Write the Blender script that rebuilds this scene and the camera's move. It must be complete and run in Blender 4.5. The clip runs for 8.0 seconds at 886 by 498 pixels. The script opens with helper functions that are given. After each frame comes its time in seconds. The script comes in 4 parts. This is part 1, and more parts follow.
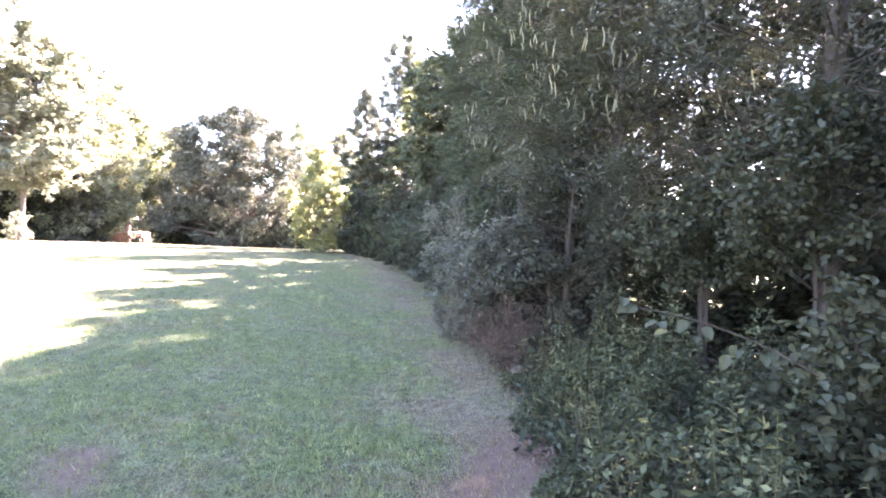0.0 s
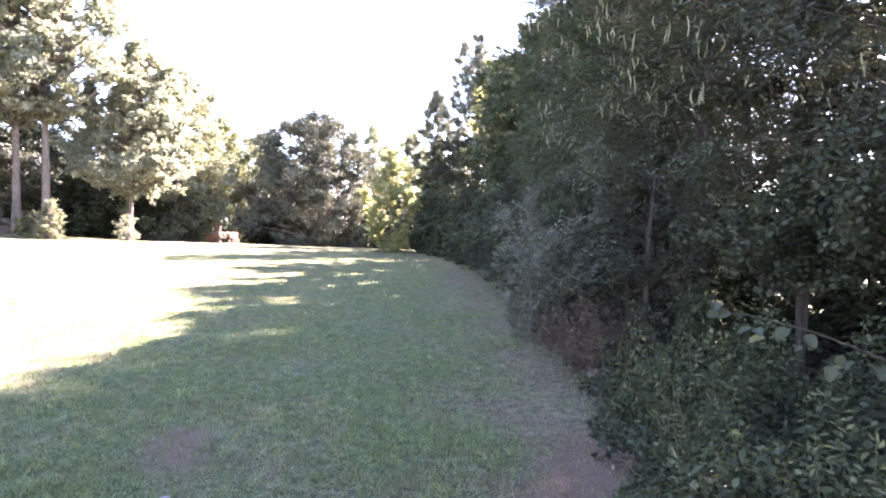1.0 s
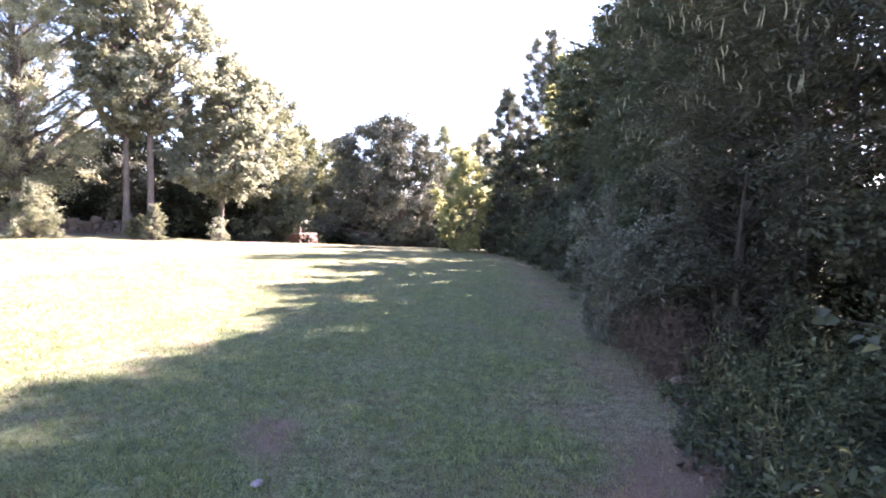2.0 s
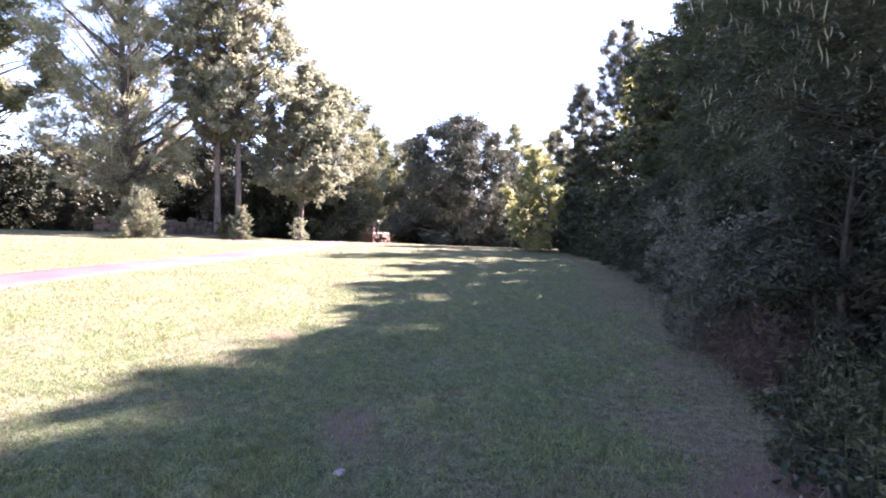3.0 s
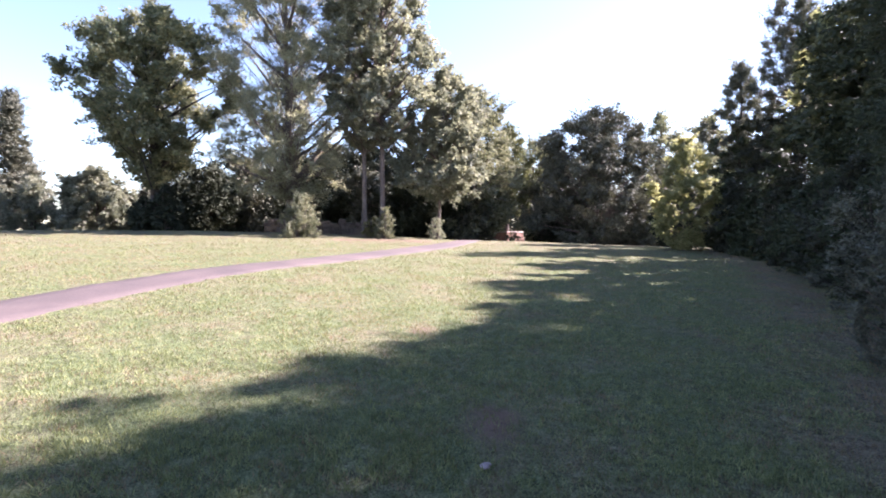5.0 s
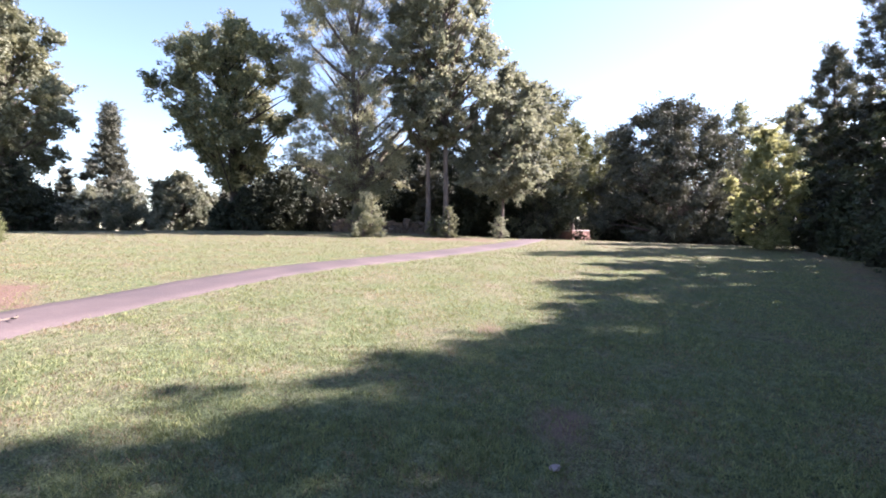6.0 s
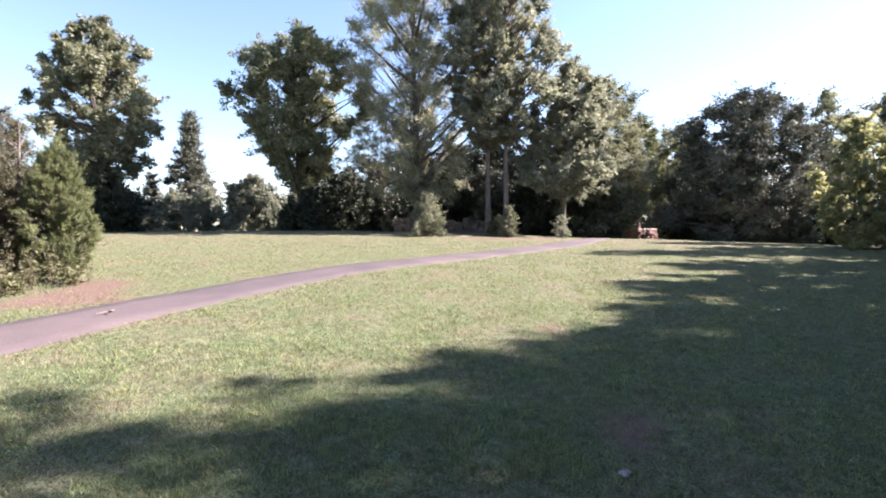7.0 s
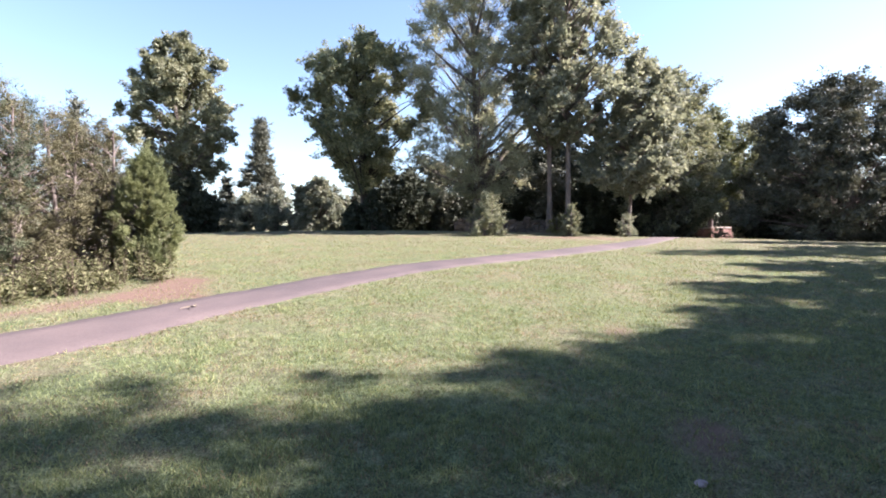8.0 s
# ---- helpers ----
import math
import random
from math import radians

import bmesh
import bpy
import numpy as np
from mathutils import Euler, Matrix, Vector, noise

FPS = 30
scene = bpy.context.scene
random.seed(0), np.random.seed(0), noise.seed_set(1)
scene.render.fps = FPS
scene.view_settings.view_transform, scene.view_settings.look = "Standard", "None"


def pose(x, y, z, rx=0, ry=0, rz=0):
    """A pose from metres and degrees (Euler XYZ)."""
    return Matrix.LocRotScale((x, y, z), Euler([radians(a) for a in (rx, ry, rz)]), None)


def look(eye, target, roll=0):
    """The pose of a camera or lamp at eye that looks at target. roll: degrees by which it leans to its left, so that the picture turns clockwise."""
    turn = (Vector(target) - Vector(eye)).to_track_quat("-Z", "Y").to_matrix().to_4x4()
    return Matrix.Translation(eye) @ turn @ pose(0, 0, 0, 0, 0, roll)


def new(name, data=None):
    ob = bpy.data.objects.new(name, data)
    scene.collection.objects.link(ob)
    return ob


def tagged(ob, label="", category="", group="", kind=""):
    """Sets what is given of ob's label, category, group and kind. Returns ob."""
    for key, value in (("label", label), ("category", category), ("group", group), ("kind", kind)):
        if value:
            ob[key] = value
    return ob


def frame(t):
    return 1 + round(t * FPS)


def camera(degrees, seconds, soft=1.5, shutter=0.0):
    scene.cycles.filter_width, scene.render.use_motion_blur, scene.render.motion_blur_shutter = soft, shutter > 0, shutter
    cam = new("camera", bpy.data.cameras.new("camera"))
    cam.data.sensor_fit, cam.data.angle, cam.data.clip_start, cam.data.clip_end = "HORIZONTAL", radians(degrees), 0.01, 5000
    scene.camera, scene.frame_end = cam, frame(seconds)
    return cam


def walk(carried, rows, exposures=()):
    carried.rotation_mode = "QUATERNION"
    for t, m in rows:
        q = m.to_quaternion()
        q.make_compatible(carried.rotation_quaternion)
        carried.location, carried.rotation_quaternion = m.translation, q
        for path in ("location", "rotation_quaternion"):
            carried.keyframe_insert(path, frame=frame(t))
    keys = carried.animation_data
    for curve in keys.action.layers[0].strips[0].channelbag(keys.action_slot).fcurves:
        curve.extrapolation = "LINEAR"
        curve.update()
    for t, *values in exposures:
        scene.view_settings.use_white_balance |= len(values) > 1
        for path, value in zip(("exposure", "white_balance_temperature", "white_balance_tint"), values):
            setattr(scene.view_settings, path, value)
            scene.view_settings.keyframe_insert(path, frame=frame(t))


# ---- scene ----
cam = camera(83.05, 8.0, soft=1.8, shutter=0.3)
PATH = [
    (0.0, 0.000, 0.000, 1.600, 0.00, -0.80, -0.30),
    (0.5, -0.021, -0.016, 1.605, 3.98, -0.82, -0.30),
    (1.0, -0.041, -0.033, 1.609, 8.00, -0.89, -0.21),
    (1.5, -0.060, -0.050, 1.612, 11.99, -0.91, -0.13),
    (3.0, -0.111, -0.101, 1.620, 24.04, -1.03, -0.08),
    (3.5, -0.126, -0.119, 1.622, 27.81, -1.06, -0.04),
    (4.0, -0.140, -0.136, 1.623, 31.71, -1.12, 0.05),
    (4.5, -0.154, -0.154, 1.623, 35.47, -1.15, 0.11),
    (6.0, -0.188, -0.209, 1.622, 46.37, -1.25, 0.27),
    (6.5, -0.197, -0.228, 1.620, 49.66, -1.29, 0.33),
    (7.0, -0.206, -0.247, 1.618, 53.16, -1.28, 0.43),
    (7.5, -0.213, -0.266, 1.616, 56.71, -1.27, 0.50),
    (8.0, -0.220, -0.286, 1.613, 59.96, -1.27, 0.57),
]
EXPOSURE = [(0.0, 5.45, 6650, 33), (0.5, 5.12, 6650, 33), (1.0, 4.72, 6580, 32), (1.5, 4.36, 6500, 33), (3.0, 3.55, 6190, 37), (3.5, 3.3, 6140, 35),
            (4.5, 3.0, 6090, 31), (6.0, 2.71, 6110, 27), (8.0, 2.57, 6120, 21)]
walk(cam, [(t, pose(x, y, z, 90 + p, r, w)) for t, x, y, z, w, p, r in PATH], EXPOSURE)

# ---- light: morning sun beyond the wood, clear sky ----
SUN_AZ, SUN_EL = -28.0, 35.5        # degrees to the left of the y axis; height
world = bpy.data.worlds.new("sky")
scene.world = world
world.use_nodes = True
wn = world.node_tree.nodes
sky = wn.new("ShaderNodeTexSky")
sky.sky_type = "NISHITA"
sky.sun_disc = False
sky.sun_elevation, sky.sun_rotation = radians(SUN_EL), radians(-SUN_AZ)
sky.air_density, sky.dust_density, sky.ozone_density = 1.1, 0.25, 1.0
wn["Background"].inputs["Strength"].default_value = 0.055
world.node_tree.links.new(sky.outputs[0], wn["Background"].inputs["Color"])
sun = bpy.data.lights.new("sun", "SUN")
sun.energy, sun.angle, sun.color = 5.0, radians(0.6), (1.0, 0.92, 0.85)
sun_dir = Vector((-math.sin(radians(SUN_AZ)) * math.cos(radians(SUN_EL)),
                  math.cos(radians(SUN_AZ)) * math.cos(radians(SUN_EL)), math.sin(radians(SUN_EL))))
new("sun", sun).matrix_world = look(sun_dir * 80, (0, 0, 0))


# ---- materials ----
def nodes_of(name):
    m = bpy.data.materials.new(name)
    m.use_nodes = True
    nt = m.node_tree
    return m, nt.nodes, nt.links, nt.nodes["Principled BSDF"]


def ramp(nodes, stops):
    r = nodes.new("ShaderNodeValToRGB")
    e = r.color_ramp.elements
    while len(e) < len(stops):
        e.new(0.5)
    for el, (p, c) in zip(e, stops):
        el.position, el.color = p, (*c, 1)
    return r


def noise_tex(nodes, links, coord, scale, detail=4, rough=0.6):
    n = nodes.new("ShaderNodeTexNoise")
    n.inputs["Scale"].default_value, n.inputs["Detail"].default_value = scale, detail
    n.inputs["Roughness"].default_value = rough
    links.new(coord, n.inputs["Vector"])
    return n


def mix_rgb(nodes, links, kind, fac, a, b):
    m = nodes.new("ShaderNodeMix")
    m.data_type, m.blend_type = "RGBA", kind
    for sock, v in ((m.inputs[0], fac), (m.inputs[6], a), (m.inputs[7], b)):
        if isinstance(v, (int, float)):
            sock.default_value = v
        elif isinstance(v, tuple):
            sock.default_value = (*v, 1)
        else:
            links.new(v, sock)
    return m.outputs[2]


def leaf_mat(name, dark, mid, light, through_part=0.34, rough=0.65, patch=0.5, grey=0.42):
    """Foliage: every leaf its own tone, larger patches of lighter and darker growth, light passing through the blades."""
    m, N, L, bsdf = nodes_of(name)
    geo, tex = N.new("ShaderNodeNewGeometry"), N.new("ShaderNodeTexCoord")
    dark, mid, light = (tuple((1 - grey) * v + grey * (0.35 * c[0] + 0.55 * c[1] + 0.1 * c[2]) for v in c) for c in (dark, mid, light))
    dark, light = (tuple(0.6 * v + 0.4 * w for v, w in zip(c, mid)) for c in (dark, light))
    dark, mid, light = ((c[0] * 1.01, c[1], c[2] * 0.98) for c in (dark, mid, light))
    tone = ramp(N, [(0.0, dark), (0.55, mid), (1.0, light)])
    L.new(geo.outputs["Random Per Island"], tone.inputs[0])
    n = noise_tex(N, L, tex.outputs["Object"], patch, 3)
    patch_r = ramp(N, [(0.3, (0.62, 0.66, 0.62)), (0.7, (1.25, 1.2, 1.1))])
    L.new(n.outputs[0], patch_r.inputs[0])
    col = mix_rgb(N, L, "MULTIPLY", 1.0, tone.outputs[0], patch_r.outputs[0])
    L.new(col, bsdf.inputs["Base Color"])
    bsdf.inputs["Roughness"].default_value = rough
    bsdf.inputs["Specular IOR Level"].default_value = 0.12
    tr, mx = N.new("ShaderNodeBsdfTranslucent"), N.new("ShaderNodeMixShader")
    warm = mix_rgb(N, L, "MULTIPLY", 1.0, col, (1.12, 1.1, 0.88))
    L.new(warm, tr.inputs["Color"])
    mx.inputs[0].default_value = through_part
    L.new(bsdf.outputs[0], mx.inputs[1])
    L.new(tr.outputs[0], mx.inputs[2])
    L.new(mx.outputs[0], N["Material Output"].inputs["Surface"])
    return m


def bark_mat(name, dark, light, scale=1.0, bump=0.5):
    m, N, L, bsdf = nodes_of(name)
    tex, mp = N.new("ShaderNodeTexCoord"), N.new("ShaderNodeMapping")
    mp.inputs["Scale"].default_value = (9 * scale, 9 * scale, 1.6 * scale)
    L.new(tex.outputs["Object"], mp.inputs[0])
    fine = noise_tex(N, L, mp.outputs[0], 2.0, 6, 0.7)
    wide = noise_tex(N, L, tex.outputs["Object"], 0.9, 3)
    r = ramp(N, [(0.3, dark), (0.72, light)])
    L.new(fine.outputs[0], r.inputs[0])
    w = ramp(N, [(0.35, (0.7, 0.72, 0.7)), (0.7, (1.15, 1.1, 1.08))])
    L.new(wide.outputs[0], w.inputs[0])
    L.new(mix_rgb(N, L, "MULTIPLY", 1.0, r.outputs[0], w.outputs[0]), bsdf.inputs["Base Color"])
    b = N.new("ShaderNodeBump")
    b.inputs["Strength"].default_value, b.inputs["Distance"].default_value = bump, 0.03
    L.new(fine.outputs[0], b.inputs["Height"])
    L.new(b.outputs[0], bsdf.inputs["Normal"])
    bsdf.inputs["Roughness"].default_value = 0.9
    bsdf.inputs["Specular IOR Level"].default_value = 0.2
    return m


def rough_mat(name, dark, light, scale, bump=0.4, dist=0.02, rough=0.9, wide_scale=0.7):
    """Stone, asphalt, clay: grain at a small scale over stains at a large one."""
    m, N, L, bsdf = nodes_of(name)
    tex, inf = N.new("ShaderNodeTexCoord"), N.new("ShaderNodeObjectInfo")
    fine = noise_tex(N, L, tex.outputs["Object"], scale, 6, 0.7)
    wide = noise_tex(N, L, tex.outputs["Object"], wide_scale, 4)
    r = ramp(N, [(0.28, dark), (0.75, light)])
    L.new(fine.outputs[0], r.inputs[0])
    w = ramp(N, [(0.3, (0.7, 0.7, 0.72)), (0.7, (1.2, 1.15, 1.1))])
    L.new(wide.outputs[0], w.inputs[0])
    each = ramp(N, [(0.0, (0.75, 0.75, 0.78)), (1.0, (1.2, 1.15, 1.08))])
    L.new(inf.outputs["Random"], each.inputs[0])
    c = mix_rgb(N, L, "MULTIPLY", 1.0, r.outputs[0], w.outputs[0])
    L.new(mix_rgb(N, L, "MULTIPLY", 1.0, c, each.outputs[0]), bsdf.inputs["Base Color"])
    b = N.new("ShaderNodeBump")
    b.inputs["Strength"].default_value, b.inputs["Distance"].default_value = bump, dist
    L.new(fine.outputs[0], b.inputs["Height"])
    L.new(b.outputs[0], bsdf.inputs["Normal"])
    bsdf.inputs["Roughness"].default_value = rough
    bsdf.inputs["Specular IOR Level"].default_value = 0.25
    return m


def lawn_mat():
    """Mown summer lawn: green and straw mixed at three scales; worn earth and dry thatch where the mesh says so."""
    m, N, L, bsdf = nodes_of("lawn")
    geo = N.new("ShaderNodeNewGeometry")
    pos = geo.outputs["Position"]
    fine = noise_tex(N, L, pos, 55, 5, 0.75)
    tuft = noise_tex(N, L, pos, 9, 5, 0.7)
    wide = noise_tex(N, L, pos, 0.8, 6, 0.72)
    # dark ends of green and straw paint thatch and the shade between blades
    green = ramp(N, [(0.40, (0.021, 0.028, 0.013)), (0.5, (0.084, 0.104, 0.049)), (0.61, (0.195, 0.222, 0.113))])
    straw = ramp(N, [(0.40, (0.032, 0.027, 0.018)), (0.5, (0.128, 0.110, 0.071)), (0.61, (0.262, 0.230, 0.155))])
    earth = ramp(N, [(0.25, (0.069, 0.042, 0.029)), (0.55, (0.150, 0.102, 0.078)), (0.8, (0.260, 0.190, 0.150))])
    grain = N.new("ShaderNodeMath")
    grain.operation = "MULTIPLY_ADD"
    grain.inputs[1].default_value, grain.inputs[2].default_value = 0.3, 0.0
    L.new(tuft.outputs[0], grain.inputs[0])
    add = N.new("ShaderNodeMath")
    add.operation = "MULTIPLY_ADD"
    add.inputs[1].default_value = 0.7
    L.new(fine.outputs[0], add.inputs[0])
    L.new(grain.outputs[0], add.inputs[2])
    for r in (green, straw, earth):
        L.new(add.outputs[0], r.inputs[0])

    def level(attr, amount, lo, hi):
        a = N.new("ShaderNodeAttribute")
        a.attribute_name = attr
        s = N.new("ShaderNodeMath")
        s.operation = "MULTIPLY_ADD"
        s.inputs[1].default_value = amount
        mixn = N.new("ShaderNodeMath")
        mixn.operation = "ADD"
        L.new(wide.outputs[0], s.inputs[0])
        L.new(a.outputs["Fac"], s.inputs[2])
        L.new(s.outputs[0], mixn.inputs[0])
        half = N.new("ShaderNodeMath")
        half.operation = "MULTIPLY"
        half.inputs[1].default_value = 0.35
        L.new(tuft.outputs[0], half.inputs[0])
        L.new(half.outputs[0], mixn.inputs[1])
        mr = N.new("ShaderNodeMapRange")
        mr.inputs[1].default_value, mr.inputs[2].default_value = lo, hi
        L.new(mixn.outputs[0], mr.inputs[0])
        return mr.outputs[0]

    c = mix_rgb(N, L, "MIX", level("dry", 1.3, 0.75, 1.45), green.outputs[0], straw.outputs[0])
    c = mix_rgb(N, L, "MIX", level("wear", 0.9, 0.95, 1.45), c, earth.outputs[0])
    L.new(c, bsdf.inputs["Base Color"])
    b = N.new("ShaderNodeBump")
    b.inputs["Strength"].default_value, b.inputs["Distance"].default_value = 0.7, 0.04
    L.new(add.outputs[0], b.inputs["Height"])
    L.new(b.outputs[0], bsdf.inputs["Normal"])
    bsdf.inputs["Roughness"].default_value = 0.95
    bsdf.inputs["Specular IOR Level"].default_value = 0.1
    return m


LAWN = lawn_mat()
BLADE = leaf_mat("grass_blades", (0.114, 0.140, 0.066), (0.200, 0.232, 0.114), (0.350, 0.372, 0.206), 0.3, 0.7, 5.0, 0.0)
STRAW = leaf_mat("straw_blades", (0.166, 0.125, 0.079), (0.236, 0.176, 0.116), (0.339, 0.271, 0.186), 0.25, 0.8, 0.6, 0.05)
ASPHALT = rough_mat("asphalt", (0.066, 0.052, 0.051), (0.140, 0.115, 0.112), 60, 0.5, 0.008, 0.85, 0.5)
OAK = leaf_mat("oak_leaves", (0.099, 0.121, 0.060), (0.198, 0.219, 0.116), (0.365, 0.352, 0.210))
OAK_PALE = leaf_mat("pale_oak_leaves", (0.130, 0.157, 0.103), (0.236, 0.262, 0.186), (0.409, 0.407, 0.337), 0.45)
MAPLE = leaf_mat("maple_leaves", (0.094, 0.126, 0.060), (0.195, 0.227, 0.101), (0.438, 0.380, 0.159))
FEATHER = leaf_mat("feathery_leaves", (0.168, 0.179, 0.103), (0.302, 0.310, 0.181), (0.515, 0.493, 0.314), 0.42, grey=0.4)
OLIVE = leaf_mat("olive_leaves", (0.062, 0.079, 0.022), (0.120, 0.138, 0.038), (0.204, 0.216, 0.066))
# leaf colour lowered to carry the shade under trees and inside the wood
SHADE_LEAVES = leaf_mat("shade_dark_leaves", (0.028, 0.036, 0.022), (0.044, 0.055, 0.034), (0.066, 0.076, 0.050), 0.06, grey=0.25)
GREY_GREEN = leaf_mat("grey_green_leaves", (0.069, 0.077, 0.053), (0.122, 0.131, 0.091), (0.207, 0.208, 0.149), 0.12)
PINE = leaf_mat("pine_needles", (0.064, 0.076, 0.052), (0.120, 0.132, 0.094), (0.215, 0.215, 0.160), 0.2)
CEDAR = leaf_mat("cedar_sprays", (0.090, 0.114, 0.038), (0.165, 0.194, 0.072), (0.262, 0.272, 0.118), 0.3, grey=0.25)
YELLOW = leaf_mat("yellowing_leaves", (0.186, 0.205, 0.083), (0.317, 0.330, 0.144), (0.460, 0.460, 0.242), 0.55, grey=0.25)
# colour darkened for the wood's hollows, which lie in shade behind the front sprays
SHADED_WOOD_EDGE = leaf_mat("shaded_wood_leaves", (0.028, 0.033, 0.021), (0.050, 0.056, 0.035), (0.086, 0.090, 0.058), 0.07, grey=0.35)
POD_LEAF = leaf_mat("pod_tree_leaves", (0.058, 0.070, 0.046), (0.114, 0.130, 0.088), (0.212, 0.218, 0.156), 0.15, 0.6, grey=0.35)
# green kept dark to hold the shade on the backlit wood edge
SHADED_EDGE_GREEN = leaf_mat("edge_leaves", (0.030, 0.042, 0.022), (0.054, 0.072, 0.038), (0.095, 0.112, 0.060), 0.12, grey=0.25)
THICKET = leaf_mat("thicket_leaves", (0.066, 0.060, 0.026), (0.125, 0.116, 0.052), (0.215, 0.190, 0.092), 0.25, grey=0.32)
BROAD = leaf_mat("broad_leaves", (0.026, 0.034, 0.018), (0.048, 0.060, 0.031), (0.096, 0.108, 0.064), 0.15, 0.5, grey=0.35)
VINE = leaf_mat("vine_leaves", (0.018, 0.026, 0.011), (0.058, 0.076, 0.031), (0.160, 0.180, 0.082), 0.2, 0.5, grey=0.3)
BLUE_GREEN = leaf_mat("blue_green_leaves", (0.074, 0.088, 0.066), (0.132, 0.150, 0.110), (0.225, 0.238, 0.182), 0.2)
POD = leaf_mat("hanging_pods", (0.190, 0.190, 0.100), (0.310, 0.310, 0.180), (0.450, 0.440, 0.290), 0.3)
DRY_STEM = leaf_mat("dry_stems", (0.070, 0.038, 0.030), (0.125, 0.075, 0.056), (0.240, 0.170, 0.120), 0.15, 0.8)
WEED = leaf_mat("weed_leaves", (0.078, 0.082, 0.030), (0.150, 0.150, 0.066), (0.255, 0.240, 0.125), 0.3, grey=0.2)
BARK = bark_mat("grey_bark", (0.070, 0.055, 0.048), (0.260, 0.215, 0.195))
BARK_DARK = bark_mat("dark_bark", (0.030, 0.025, 0.022), (0.110, 0.092, 0.080))
STONE = rough_mat("field_stone", (0.080, 0.070, 0.066), (0.210, 0.182, 0.170), 8, 0.6, 0.03)
PALE_STONE = rough_mat("pale_stone", (0.22, 0.18, 0.19), (0.44, 0.38, 0.385), 14, 0.5, 0.02)
LIMESTONE = rough_mat("pale_slab", (0.28, 0.24, 0.23), (0.46, 0.41, 0.39), 9, 0.4, 0.02)
CLAY = rough_mat("red_clay", (0.170, 0.092, 0.077), (0.320, 0.205, 0.172), 5, 0.6, 0.05)
ROTTEN = bark_mat("weathered_log", (0.075, 0.060, 0.045), (0.300, 0.250, 0.185))


# ---- tools for building ----
def mesh_of(name, verts, faces, material, smooth=False):
    """One mesh from arrays; all faces have the same number of corners."""
    me = bpy.data.meshes.new(name)
    v, f = np.asarray(verts, np.float32), np.asarray(faces, np.int32)
    k = f.shape[1]
    me.vertices.add(len(v))
    me.vertices.foreach_set("co", v.ravel())
    me.loops.add(f.size)
    me.loops.foreach_set("vertex_index", f.ravel())
    me.polygons.add(len(f))
    me.polygons.foreach_set("loop_start", np.arange(0, f.size, k, dtype=np.int32))
    if smooth:
        me.polygons.foreach_set("use_smooth", np.ones(len(f), bool))
    me.update(calc_edges=True)
    me.materials.append(material)
    return me


def piece(name, me, parent, label=""):
    ob = new(name, me)
    ob.parent = parent
    return tagged(ob, label) if label else ob


def part(name, bm, material, parent, label=""):
    me = bpy.data.meshes.new(name)
    bm.to_mesh(me)
    bm.free()
    me.materials.append(material)
    return piece(name, me, parent, label)


SLOPE_AZ = (-180, -60, -20, 0, 12, 22, 30, 38, 46, 56, 66, 76, 86, 96, 115, 150, 180)
SLOPE = (0, 0, 0, .016, .026, .034, .042, .046, .055, .062, .066, .066, .064, .06, .05, 0, 0)


def ground_z(x, y):
    """The lawn climbs gently ahead and to the left and levels off at the trees."""
    x, y = np.asarray(x, float), np.asarray(y, float)
    r, az = np.hypot(x, y), np.degrees(np.arctan2(-x, y))
    s = np.interp(az, SLOPE_AZ, SLOPE)
    rise = s * 33 * np.clip((r - 3) / 33, 0, 1) * np.clip((r - 3) / 6, 0, 1) ** 0.5
    return rise - np.clip((r - 40) / 60, 0, 1) * 0.9 * np.clip(s / 0.06, 0, 1)


def polar(az, d):
    """The place d metres off, az degrees to the left of the y axis, on the ground."""
    x, y = -d * math.sin(radians(az)), d * math.cos(radians(az))
    return Vector((x, y, float(ground_z(x, y))))


def unit(v):
    return v / np.maximum(np.linalg.norm(v, axis=1, keepdims=True), 1e-9)


def leaf_arrays(rng, at, axis, length, width, spread=0.6, fold=0.18, cells=2, face=None):
    """Folded leaf blades: at (n, 3) is the middle of each, axis the way it points; three corners each with cells=1, four with 2, six with 4."""
    n = len(at)
    a = unit(unit(axis) + rng.normal(0, spread, (n, 3)))
    side = unit(np.cross(a, rng.normal(0, 1, (n, 3)) + (0, 0, 1.2) if face is None else rng.normal(0, 0.28, (n, 3)) + face))
    up = np.cross(side, a)
    ln = (length * rng.uniform(0.65, 1.3, n))[:, None]
    wd = (width * rng.uniform(0.7, 1.25, n))[:, None]
    base, tip = at - a * ln / 2, at + a * ln / 2 - up * ln * 0.12
    if cells == 1:
        v = np.stack([base + side * wd / 2, tip, base - side * wd / 2], 1).reshape(-1, 3)
        return v, np.arange(n)[:, None] * 3 + (0, 1, 2)
    if cells == 2:
        l, r = at + side * wd / 2 + up * wd * fold, at - side * wd / 2 + up * wd * fold
        v = np.stack([base, l, tip, r], 1).reshape(-1, 3)
        k = np.arange(n)[:, None] * 4
        return v, np.concatenate([k + (0, 1, 2), k + (0, 2, 3)])
    near, far = at - a * ln * 0.18, at + a * ln * 0.2 - up * ln * 0.03
    ring = [base] + [p + s * side * wd * q + up * wd * fold for p, s, q in
                     ((near, 1, .5), (far, 1, .42))] + [tip] + [p + s * side * wd * q + up * wd * fold for p, s, q in
                                                                ((far, -1, .42), (near, -1, .5))]
    v = np.stack(ring, 1).reshape(-1, 3)
    k = np.arange(n)[:, None] * 6
    return v, np.concatenate([k + (0, 1, 2), k + (0, 2, 3), k + (0, 3, 4), k + (0, 4, 5)])


